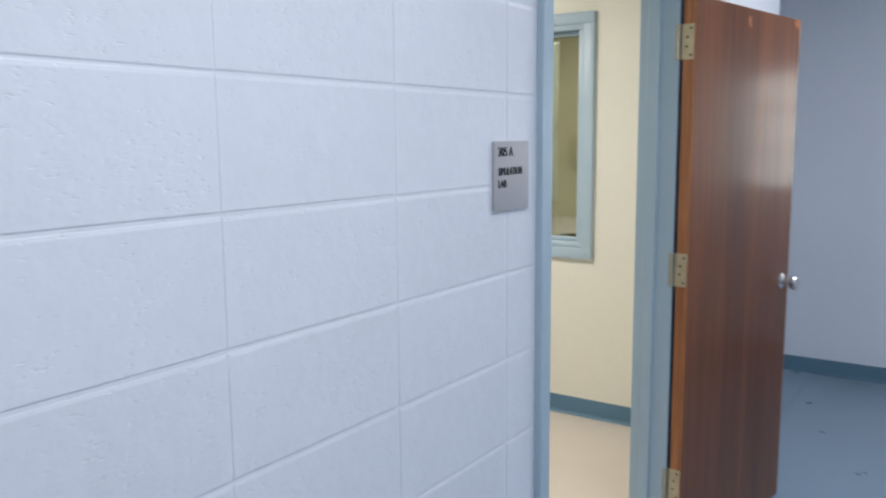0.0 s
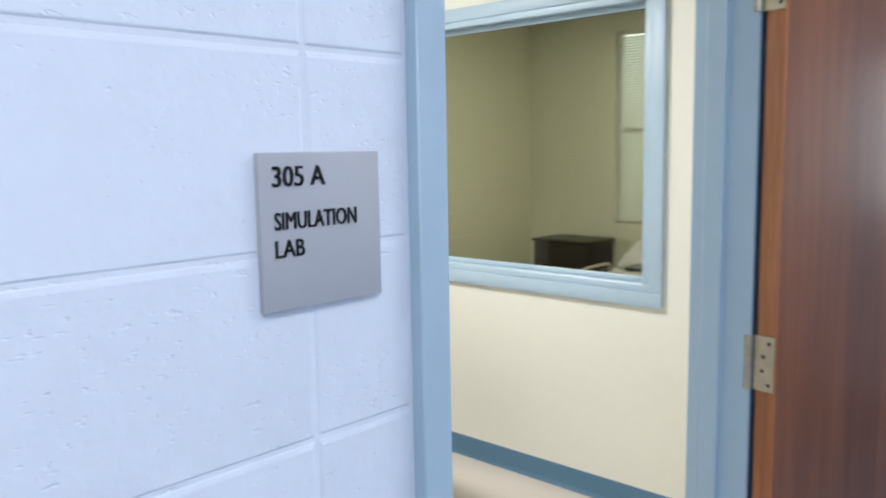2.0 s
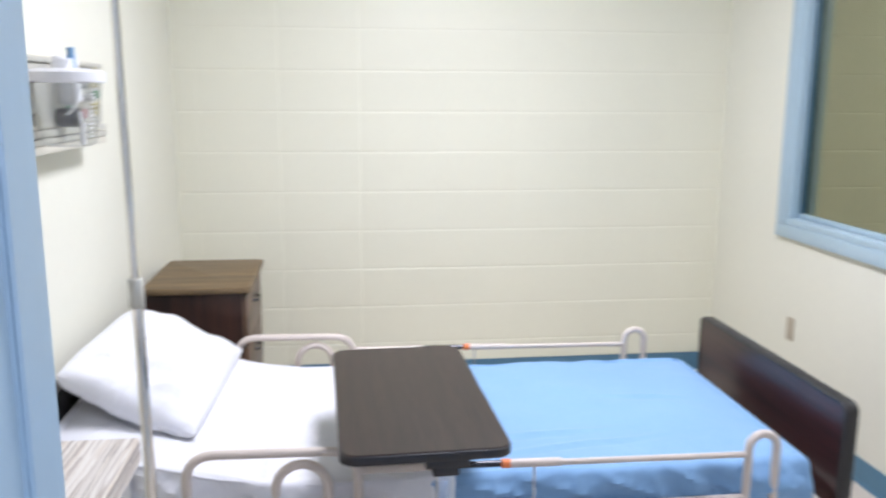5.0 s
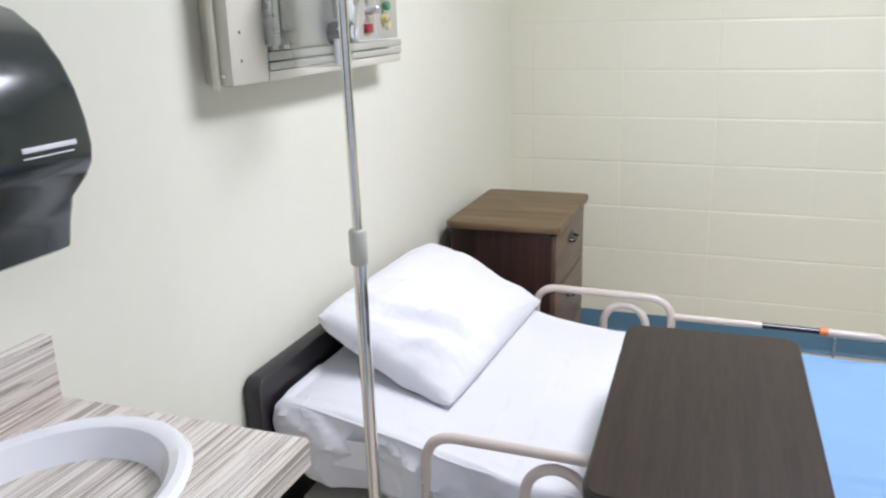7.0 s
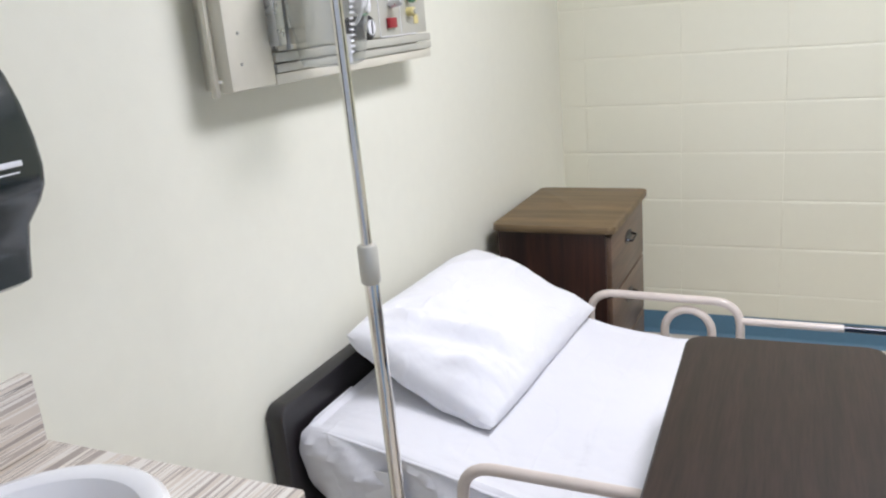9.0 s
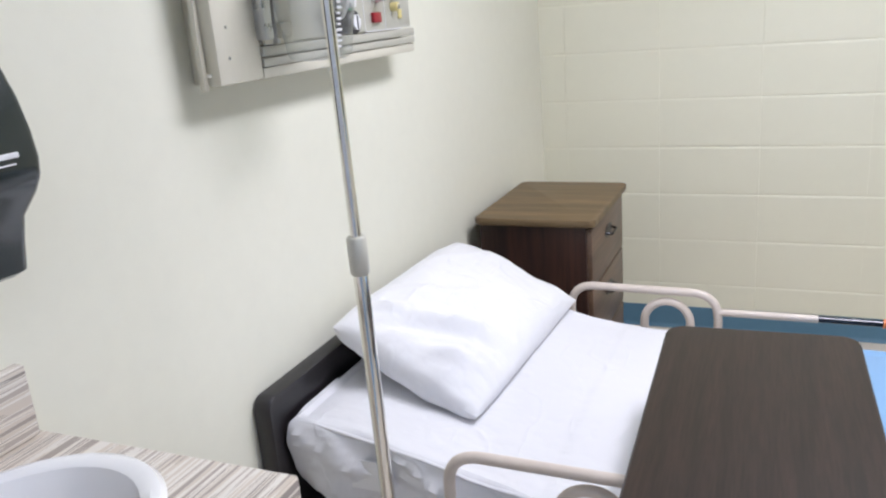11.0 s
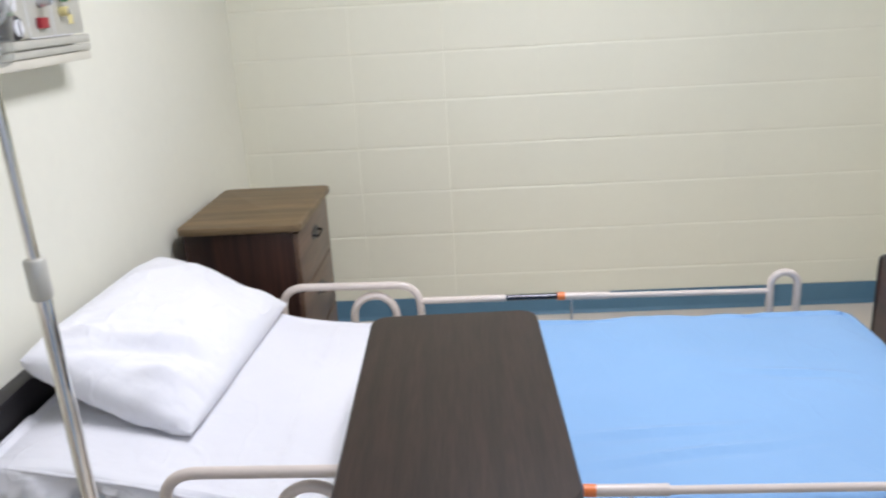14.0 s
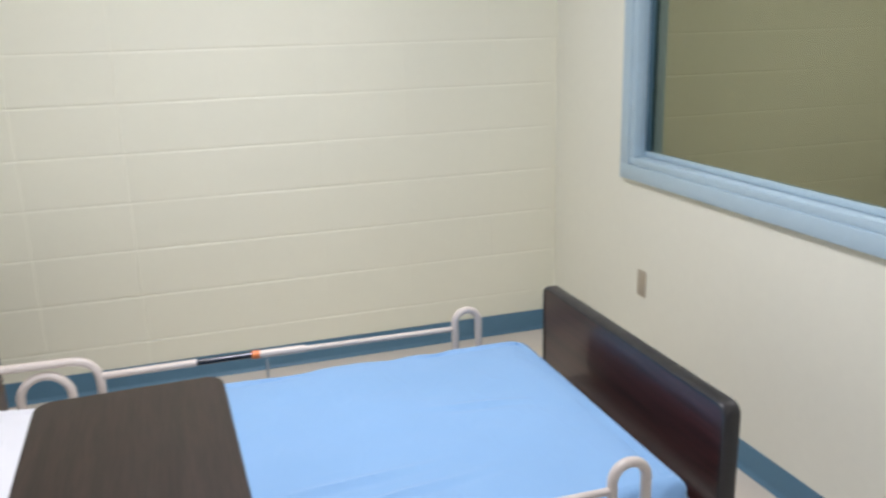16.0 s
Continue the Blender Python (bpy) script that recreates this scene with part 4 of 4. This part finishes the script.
def headwall():
    y0, y1, z0, z1, xf = 1.430, 2.262, 1.370, 1.615, -0.358
    t = thing("medical_gas_panel", (X_L, (y0 + y1) / 2, z0), "beige wall panel with oxygen and suction outlets", "medical panel", "headwall panels")
    part("case", boxes((X_L, xf - 0.012, y0 + 0.02, y1 - 0.050, z0, z1), bev=0.004), M_BEIGE, t)
    part("end_cover", boxes((xf - 0.030, xf, y0 - 0.004, y0 + 0.13, z0 - 0.002, z1 + 0.002), bev=0.004), M_BEIGE, t)
    part("side_strip", boxes((xf - 0.040, xf - 0.028, y0 - 0.016, y0 - 0.004, z0 - 0.009, z1 + 0.03), bev=0.002), M_BEIGE, t)
    part("face", boxes((xf - 0.012, xf - 0.004, y0 + 0.135, y1 - 0.004, z0 + 0.062, z1 - 0.02), bev=0.002), M_GREY, t, "brushed aluminium face plate")
    part("lower_lip", boxes((xf - 0.030, xf, y0 + 0.131, y1 + 0.002, z0 - 0.0025, z0 + 0.018), bev=0.002), M_BEIGE, t)
    for a, b in ((z0 + 0.0195, z0 + 0.036), (z0 + 0.039, z0 + 0.058), (z1 - 0.018, z1 - 0.004)):
        part("rail", boxes((xf - 0.012, xf + 0.004, y0 + 0.132, y1 + 0.002, a, b), bev=0.003), M_GREY, t)
    part("slide", boxes((xf - 0.004, xf + 0.022, 1.552, 1.580, z0 + 0.07, z1 - 0.02), (xf - 0.004, xf + 0.014, 1.600, 1.612, z0 + 0.06, z1 - 0.02), bev=0.003), M_STEEL, t, "steel canister bracket")
    for yy, zz in ((1.46, z0 + 0.10), (1.46, z0 + 0.045), (1.40, z0 + 0.02), (2.245, z1 - 0.06)):
        part("screw", cyl((xf - 0.006, yy, zz), (xf + 0.0015, yy, zz), 0.0032, 10), M_STEEL, t)
    # outlets towards the far end
    for yy, zz, mm in ((1.965, 1.530, M_YELLOW), (2.06, 1.545, M_STEEL), (2.155, 1.55, M_YELLOW), (2.155, 1.485, M_YELLOW)):
        part("outlet", cyl((xf - 0.006, yy, zz), (xf + 0.016, yy, zz), 0.0115, 16, 0.002), mm, t)
        part("outlet_socket", cyl((xf + 0.016, yy, zz), (xf + 0.022, yy, zz), 0.0065, 14), M_GREY, t)
    part("fitting", cyl((xf - 0.005, 2.06, 1.505), (xf + 0.032, 2.06, 1.512), 0.011, 16, 0.003), M_STEEL, t, "steel oxygen fitting")
    part("red_tab", boxes((xf - 0.004, xf + 0.006, 2.036, 2.076, 1.450, 1.474), bev=0.002), M_RED, t, "red label tab")
    for yy, zz in ((2.185, 1.575), (2.185, 1.508), (2.185, 1.455)):
        part("yellow_tag", boxes((xf - 0.004, xf - 0.001, yy, yy + 0.022, zz, zz + 0.022), bev=0.001), M_YELLOW, t, "pale yellow label tag")
    part("green_collar", cyl((xf + 0.002, 2.155, 1.518), (xf + 0.018, 2.155, 1.518), 0.012, 14, 0.002), M_GREEN, t)
    part("gauge_body", boxes((xf - 0.004, xf + 0.040, 1.868, 1.892, 1.488, 1.60), bev=0.006), M_WPLAS, t, "white regulator body")
    part("green_tab", boxes((xf - 0.004, xf + 0.004, 1.915, 1.938, 1.44, 1.58), bev=0.002), M_GREEN, t, "green label tab")
    part("marking", boxes((xf - 0.0045, xf - 0.003, 2.0, 2.20, 1.430, 1.4325), (xf - 0.0045, xf - 0.003, 2.0, 2.002, 1.43, 1.58), (xf - 0.0045, xf - 0.003, 2.11, 2.112, 1.43, 1.58)), M_WPLAS, t)
    k = part("gauge_knob", cyl((xf - 0.005, 1.852, 1.457), (xf + 0.055, 1.852, 1.457), 0.026, 20, 0.004), M_BLACK, t, "black round vacuum regulator knob")
    part("dial", cyl((xf + 0.055, 1.852, 1.457), (xf + 0.058, 1.852, 1.457), 0.0165, 20), M_WPLAS, k)
    part("pointer", boxes((xf + 0.058, xf + 0.0595, 1.850, 1.854, 1.443, 1.471)), M_INK, k)
    return t


the_panel = headwall()


def canister():
    cx, cy, z0, z1 = -0.264, 1.622, 1.395, 1.553
    t = thing("suction_canister", (cx, cy, z0), "clear plastic suction canister with a white lid on the wall panel", "canister")
    bm = bmesh.new()
    tube(bm, [(cx, cy, z0), (cx, cy, z0 + 0.006), (cx, cy, z0 + 0.02), (cx, cy, z1 - 0.01), (cx, cy, z1)], [0.050, 0.060, 0.064, 0.084, 0.087], 32)
    part("jar", bm, M_CLEAR, t, "clear ribbed plastic jar")
    bm = bmesh.new()
    tube(bm, [(cx, cy, z1 - 0.008), (cx, cy, z1 - 0.006), (cx, cy, z1 + 0.016), (cx, cy, z1 + 0.021), (cx, cy, z1 + 0.025)], [0.089, 0.092, 0.092, 0.084, 0.055], 32)
    part("lid", bm, M_WPLAS, t, "white lid")
    part("port", cyl((cx - 0.02, cy + 0.03, z1 + 0.02), (cx - 0.02, cy + 0.03, z1 + 0.056), 0.016, 16, 0.003), M_WPLAS, t)
    part("port_cap", cyl((cx + 0.01, cy - 0.035, z1 + 0.02), (cx + 0.01, cy - 0.035, z1 + 0.048), 0.022, 16, 0.004), M_WPLAS, t)
    part("blue_tube", cyl((cx + 0.0, cy + 0.06, z1 + 0.015), (cx, cy + 0.06, z1 + 0.078), 0.009, 14, 0.002), M_BPLAS, t, "blue tube connector")
    for k in range(13):
        z = z0 + 0.022 + k * 0.010
        rr = 0.0645 + 0.020 * (z - z0 - 0.02) / 0.15
        a = -0.40
        part("scale_mark", boxes((cx + rr * math.cos(a) - 0.001, cx + rr * math.cos(a) + 0.0016, cy + rr * math.sin(a) - 0.008, cy + rr * math.sin(a) + (0.008 if k % 2 else 0.003), z, z + 0.004)), M_WPLAS, t)
    part("inlet_tube", cyl((cx + 0.03, cy + 0.01, z0 + 0.002), (cx + 0.03, cy + 0.01, z0 + 0.055), 0.006, 12), M_WPLAS, t)
    part("holder", boxes((-0.3615, -0.3535, cy - 0.05, cy + 0.05, 1.43, 1.57), (-0.3545, -0.332, cy - 0.02, cy + 0.02, 1.44, 1.47), bev=0.003), M_BEIGE, t)
    return t


canister()


def tubing_bag():
    t = thing("tubing_pack", (-0.31, 1.80, 1.47), "white tubing hanging from the gas outlet", "tubing")
    part("hose", tubes((smooth_line([(-0.35, 1.80, 1.58), (-0.31, 1.80, 1.60), (-0.29, 1.81, 1.54), (-0.31, 1.825, 1.48), (-0.345, 1.835, 1.455)], 0.03), 0.0045)), M_WPLAS, t)
    part("cuff", tubes(([(-0.31, 1.835, 1.62), (-0.31, 1.835, 1.50)], [0.013, 0.02])), M_WPLAS, t)


tubing_bag()

# ---- wash counter and towel dispenser ----


def counter():
    x1, y0, y1, z = 0.022, Y_F + 0.008, 0.970, 0.914
    t = thing("wash_counter", (-0.2, 0.55, 0), "wash counter in striped laminate with a low backsplash", "counter")
    cx, cy, ax, ay = -0.225, 0.702, 0.164, 0.212
    bm = bmesh.new()
    n = 40
    outer = []
    corners = ((X_L, y0), (x1, y0), (x1, y1), (X_L, y1))
    oval = [(cx + ax * math.cos(2 * math.pi * k / n), cy + ay * math.sin(2 * math.pi * k / n)) for k in range(n)]
    for zz, flip in ((z, False), (z - 0.03, True)):
        inner = [bm.verts.new((x, y, zz)) for x, y in oval]
        out = []
        for x, y in oval:
            dx, dy = x - cx, y - cy
            k = min(((x1 if dx > 0 else X_L) - cx) / dx if abs(dx) > 1e-6 else 1e9, ((y1 if dy > 0 else y0) - cy) / dy if abs(dy) > 1e-6 else 1e9)
            out.append(bm.verts.new((cx + dx * k, cy + dy * k, zz)))
        cv = [bm.verts.new((x, y, zz)) for x, y in corners]
        for k in range(n):
            a, b = out[k], out[(k + 1) % n]
            f = [inner[k], a, b, inner[(k + 1) % n]]
            bm.faces.new(f)
            on = lambda v: (abs(v.co.x - x1) < 1e-5, abs(v.co.y - y1) < 1e-5, abs(v.co.x - X_L) < 1e-5, abs(v.co.y - y0) < 1e-5)
            if not any(p and r_ for p, r_ in zip(on(a), on(b))):
                c = min(cv, key=lambda v: (v.co - (a.co + b.co) / 2).length)
                bm.faces.new((a, c, b))
        outer.append((inner, cv))
    for (P, Q), closed in (((outer[0][0], outer[1][0]), True), ((outer[0][1], outer[1][1]), True)):
        m = len(P)
        for k in range(m):
            bm.faces.new((P[k], P[(k + 1) % m], Q[(k + 1) % m], Q[k]))
    part("worktop", bm, M_STRIPE, t, "grey and tan striped laminate worktop")
    part("apron", boxes((x1 - 0.02, x1 + 0.002, y0, y1 + 0.002, z - 0.045, z - 0.002), (X_L, x1 - 0.02, y1 - 0.018, y1 + 0.002, z - 0.045, z - 0.002), bev=0.002, seg=1), M_STRIPE, t)
    part("backsplash", boxes((X_L, X_L + 0.02, y0, y1 - 0.008, z + 0.001, z + 0.113), bev=0.002, seg=1), M_STRIPE, t, "striped laminate backsplash")
    part("cabinet", boxes((X_L, x1 - 0.05, y0, y1 - 0.03, 0.09, z - 0.031), bev=0.002, seg=1), M_STRIPE, t)
    part("plinth", boxes((X_L, x1 - 0.11, y0, y1 - 0.05, 0.0, 0.09)), M_BLACK, t)
    return t, (cx, cy, ax, ay, z)


counter_thing, SINK = counter()


def sink():
    cx, cy, ax, ay, z = SINK
    t = thing("sink", (cx, cy, z), "white oval drop-in wash basin in the striped counter", "sink")
    prof = [(1.00, -0.001), (1.085, 0.001), (1.10, 0.008), (1.06, 0.017), (1.0, 0.019), (0.93, 0.012), (0.88, -0.01), (0.82, -0.06), (0.66, -0.12), (0.40, -0.145), (0.12, -0.15)]
    bm = bmesh.new()
    n = 48
    rings = [[bm.verts.new((cx + ax * k * math.cos(2 * math.pi * i / n), cy + ay * k * math.sin(2 * math.pi * i / n), z + dz)) for i in range(n)] for k, dz in prof]
    for A, B in zip(rings, rings[1:]):
        for i in range(n):
            bm.faces.new((A[i], A[(i + 1) % n], B[(i + 1) % n], B[i]))
    bm.faces.new(rings[-1])
    part("basin", bm, M_PORC, t)
    part("drain", cyl((cx, cy, z - 0.1495), (cx, cy, z - 0.146), 0.02, 20, 0.001), M_CHROME, t)


sink()


def towel_dispenser():
    y0, y1 = 0.602, 0.912
    t = thing("towel_dispenser", (X_L, 0.75, 1.19), "smoky black plastic paper towel dispenser on the wall", "dispenser")
    prof = [(X_L + dx, z) for dx, z in ((0, 1.195), (0.130, 1.190), (0.147, 1.198), (0.155, 1.235), (0.165, 1.268), (0.194, 1.298), (0.207, 1.318), (0.211, 1.342),
                                        (0.207, 1.375), (0.196, 1.415), (0.180, 1.450), (0.152, 1.488), (0.112, 1.517), (0.06, 1.533), (0, 1.537))]
    part("cover", prism(prof, y0, y1, "y", 0.014, 3, True), M_DISP, t)
    part("back_plate", boxes((X_L, X_L + 0.03, y0 + 0.02, y1 - 0.02, 1.165, 1.20), bev=0.003), M_BLACK, t)
    part("logo_line", boxes((X_L + 0.200, X_L + 0.2120, y1 - 0.12, y1 - 0.040, 1.3395, 1.3412), bev=0.0003, seg=1), M_WPLAS, t)
    part("logo_bar", boxes((X_L + 0.200, X_L + 0.2122, y1 - 0.120, y1 - 0.034, 1.3470, 1.3535), bev=0.001, seg=1), M_WPLAS, t, "white bar of illegible lettering")
    return t


towel_dispenser()

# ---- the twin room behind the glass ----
# near-black laminate puts the dimness behind the tinted glass into the colour
nightstand(M_EBONY, M_EBONY, M_EBONY, "twin room nightstand, coloured near-black for the dim view through tinted glass").matrix_world = pose(5.13, 3.14, 0, 0, 0, 180)
copy_thing(the_bed, pose(4.22, BY + 0.18, 0, 0, 0, 180))
copy_thing(the_mattress, pose(4.22, BY + 0.18, 0.375, 0, 0, 180))
copy_thing(the_pillow, pose(5.11, 2.29, 0.6, 0, 0, 180))
copy_thing(the_table, pose(4.36, 1.35, 0, 0, 0, 1.8))
copy_thing(the_panel, pose(X2_R, 2.00, 1.30, 0, 0, 180))


def blind_window():
    y0, y1, z0, z1 = 2.56, 2.88, 0.90, 2.45
    t = thing("window_3", (X2_R, 2.72, z0), "narrow window with lowered cream venetian blinds", "window", "", "structure")
    part("window_frame", boxes((X2_R + 0.05, X2_R + 0.08, y0, y0 + 0.03, z0, z1), (X2_R + 0.05, X2_R + 0.08, y1 - 0.03, y1, z0, z1),
                               (X2_R + 0.05, X2_R + 0.08, y0 + 0.03, y1 - 0.03, z0, z0 + 0.03), (X2_R + 0.05, X2_R + 0.08, y0 + 0.03, y1 - 0.03, z1 - 0.03, z1),
                               (X2_R + 0.05, X2_R + 0.08, y0 + 0.03, y1 - 0.03, 1.64, 1.67), bev=0.002), M_WPLAS, t)
    part("pane", boxes((X2_R + 0.063, X2_R + 0.066, y0 + 0.03, y1 - 0.03, z0 + 0.03, z1 - 0.03)), M_PANE, t, "", False).visible_shadow = False
    t2 = thing("venetian_blind", (X2_R + 0.02, 2.72, z0), "cream venetian blind with closed slats in a narrow window", "blind")
    part("head_rail", boxes((X2_R - 0.005, X2_R + 0.035, y0 + 0.005, y1 - 0.005, z1 - 0.035, z1 - 0.002), bev=0.003), M_SLAT, t2)
    part("bottom_rail", boxes((X2_R + 0.002, X2_R + 0.028, y0 + 0.008, y1 - 0.008, z0 + 0.012, z0 + 0.028), bev=0.003), M_SLAT, t2)
    me = finish(prism([(-0.012, -0.009), (-0.004, -0.0015), (0.0, 0.0), (0.012, 0.009), (0.012, 0.010), (0.0, 0.001), (-0.004, -0.0005), (-0.012, -0.008)], -(y1 - y0) / 2 + 0.008, (y1 - y0) / 2 - 0.008, "y"))
    me.materials.append(M_SLAT)
    n = 68
    for k in range(n):
        ob = new("slat", me)
        ob.parent = t2
        ob.matrix_parent_inverse = t2.matrix_world.inverted()
        ob.matrix_basis = pose(X2_R + 0.015, 2.72, z0 + 0.035 + k * (z1 - z0 - 0.075) / n)
    structure("backdrop", boxes((X2_R + 0.6, X2_R + 0.62, 1.7, 3.7, 0.2, 3.4)), M_SKY, "pale hazy daylight outside", "backdrop")


blind_window()


def corridor_window():
    """The daylight window at the corridor's end, mirrored in the varnished door."""
    y0, y1, z0, z1 = -1.82, -0.92, 1.16, 2.0
    t = thing("window_4", (4.05, -1.37, z0), "daylight window with white bars at the corridor end", "window", "", "structure")
    part("window_frame", boxes((4.03, 4.07, y0, y0 + 0.04, z0, z1), (4.03, 4.07, y1 - 0.04, y1, z0, z1), (4.03, 4.07, y0 + 0.04, y1 - 0.04, z0, z0 + 0.04),
                               (4.03, 4.07, y0 + 0.04, y1 - 0.04, z1 - 0.04, z1), bev=0.003), M_WPLAS, t)
    for k in (1, 2):
        part("bar", boxes((4.035, 4.065, y0 + 0.3 * k - 0.014, y0 + 0.3 * k + 0.014, z0 + 0.04, z1 - 0.04), bev=0.003), M_WPLAS, t)
        part("bar", boxes((4.037, 4.063, y0 + 0.041, y1 - 0.041, z0 + 0.28 * k - 0.014, z0 + 0.28 * k + 0.014), bev=0.003), M_WPLAS, t)
    part("pane", boxes((4.048, 4.051, y0 + 0.03, y1 - 0.03, z0 + 0.03, z1 - 0.03)), M_PANE, t, "", False).visible_shadow = False
    structure("backdrop_corridor", boxes((4.8, 4.82, -2.6, -0.1, 0.4, 2.9)), M_DAY, "bright hazy daylight outside", "backdrop")


corridor_window()

# ---- blocks of the walls ----
BLOCKS = {}


def block_mesh(w, h, mat, depth, side):
    """A painted block's face: soft arrises round a flat front."""
    key = (round(w, 4), round(h, 4), round(side, 5), mat.name)
    if key not in BLOCKS:
        vs, fs = [], []
        for o, y in ((0.0, depth + 0.0015), (0.0, depth), (0.35, depth * 0.4), (1.0, 0.0)):
            u, lo, hi = o * side, o * 0.0030, o * 0.0085
            vs += [(u, y, lo), (w - u, y, lo), (w - u, y, h - hi), (u, y, h - hi)]
        for r in range(3):
            for k in range(4):
                a, b = r * 4 + k, r * 4 + (k + 1) % 4
                fs.append((a, b, b + 4, a + 4))
        fs.append((12, 13, 14, 15))
        me = bpy.data.meshes.new("block")
        me.from_pydata(vs, [], fs)
        me.polygons.foreach_set("use_smooth", [False] * 13)
        me.materials.append(mat)
        BLOCKS[key] = me
    return BLOCKS[key]


def lay_blocks(wall, x0, x1, y, z0, z1, jx, jz, L, H, mat, hole=None, bed=0.0030, perp=0.0030, depth=0.0016, side=0.0045, ends=0.35, wave=0.06):
    """Stack-bonded blocks with recessed joints, the upright ones but one filled to the share ends; hole: (x0, x1, z) of a doorway from the floor up."""
    rnd = random.Random(7)
    k0, k1 = math.floor((x0 - jx) / L), math.ceil((x1 - jx) / L)
    r0, r1 = math.floor((z0 - jz) / H), math.ceil((z1 - jz) / H)
    for r in range(r0, r1):
        a, b = max(z0, jz + r * H), min(z1, jz + (r + 1) * H)
        if b - a < 0.02:
            continue
        for k in range(k0, k1):
            spans = [(max(x0, jx + k * L), min(x1, jx + (k + 1) * L))]
            if hole and a < hole[2]:
                cut = []
                for p, q_ in spans:
                    if q_ <= hole[0] or p >= hole[1]:
                        cut.append((p, q_))
                    else:
                        cut += [(p, hole[0])] if p < hole[0] - 0.02 else []
                        cut += [(hole[1], q_)] if q_ > hole[1] + 0.02 else []
                spans = cut
            share = 1.0 if k in (-1, 0) else ends
            gap = perp * share
            for p, q_ in spans:
                if q_ - p < 0.03:
                    continue
                ob = new("block", block_mesh(q_ - p - gap, b - a - bed, mat, depth, side * share))
                ob.parent = wall
                ob.matrix_basis = pose(p + gap / 2, y + rnd.uniform(-0.0003, 0.0003), a + bed / 2 + rnd.uniform(-0.0008, 0.0008), rnd.uniform(-wave, wave), rnd.uniform(-0.05, 0.05), rnd.uniform(-0.015, 0.015))


lay_blocks(wall_corridor, -3.0, 2.52, 0.0, 0.1, CEIL, C_X, C_Z, C_L, C_H, M_CBLOCK, (D0 - 0.0495, D1 + 0.062, DH + 0.05), 0.0030, 0.0030, 0.0023, 0.0058)
lay_blocks(wall_north, X_L - 0.03, X_R + 0.03, Y_B, 0.1, CEIL, B_X, B_Z, B_L, B_H, M_CREAMBLOCK, None, 0.0026, 0.0003, 0.0026, 0.0016, 0.06, 0.14)
lay_blocks(wall_north, X2_L - 0.03, X2_R + 0.03, Y_B, 0.1, CEIL, B_X, B_Z, B_L, B_H, M_CREAMBLOCK, None, 0.0026, 0.0003, 0.0026, 0.0016, 0.06, 0.14)
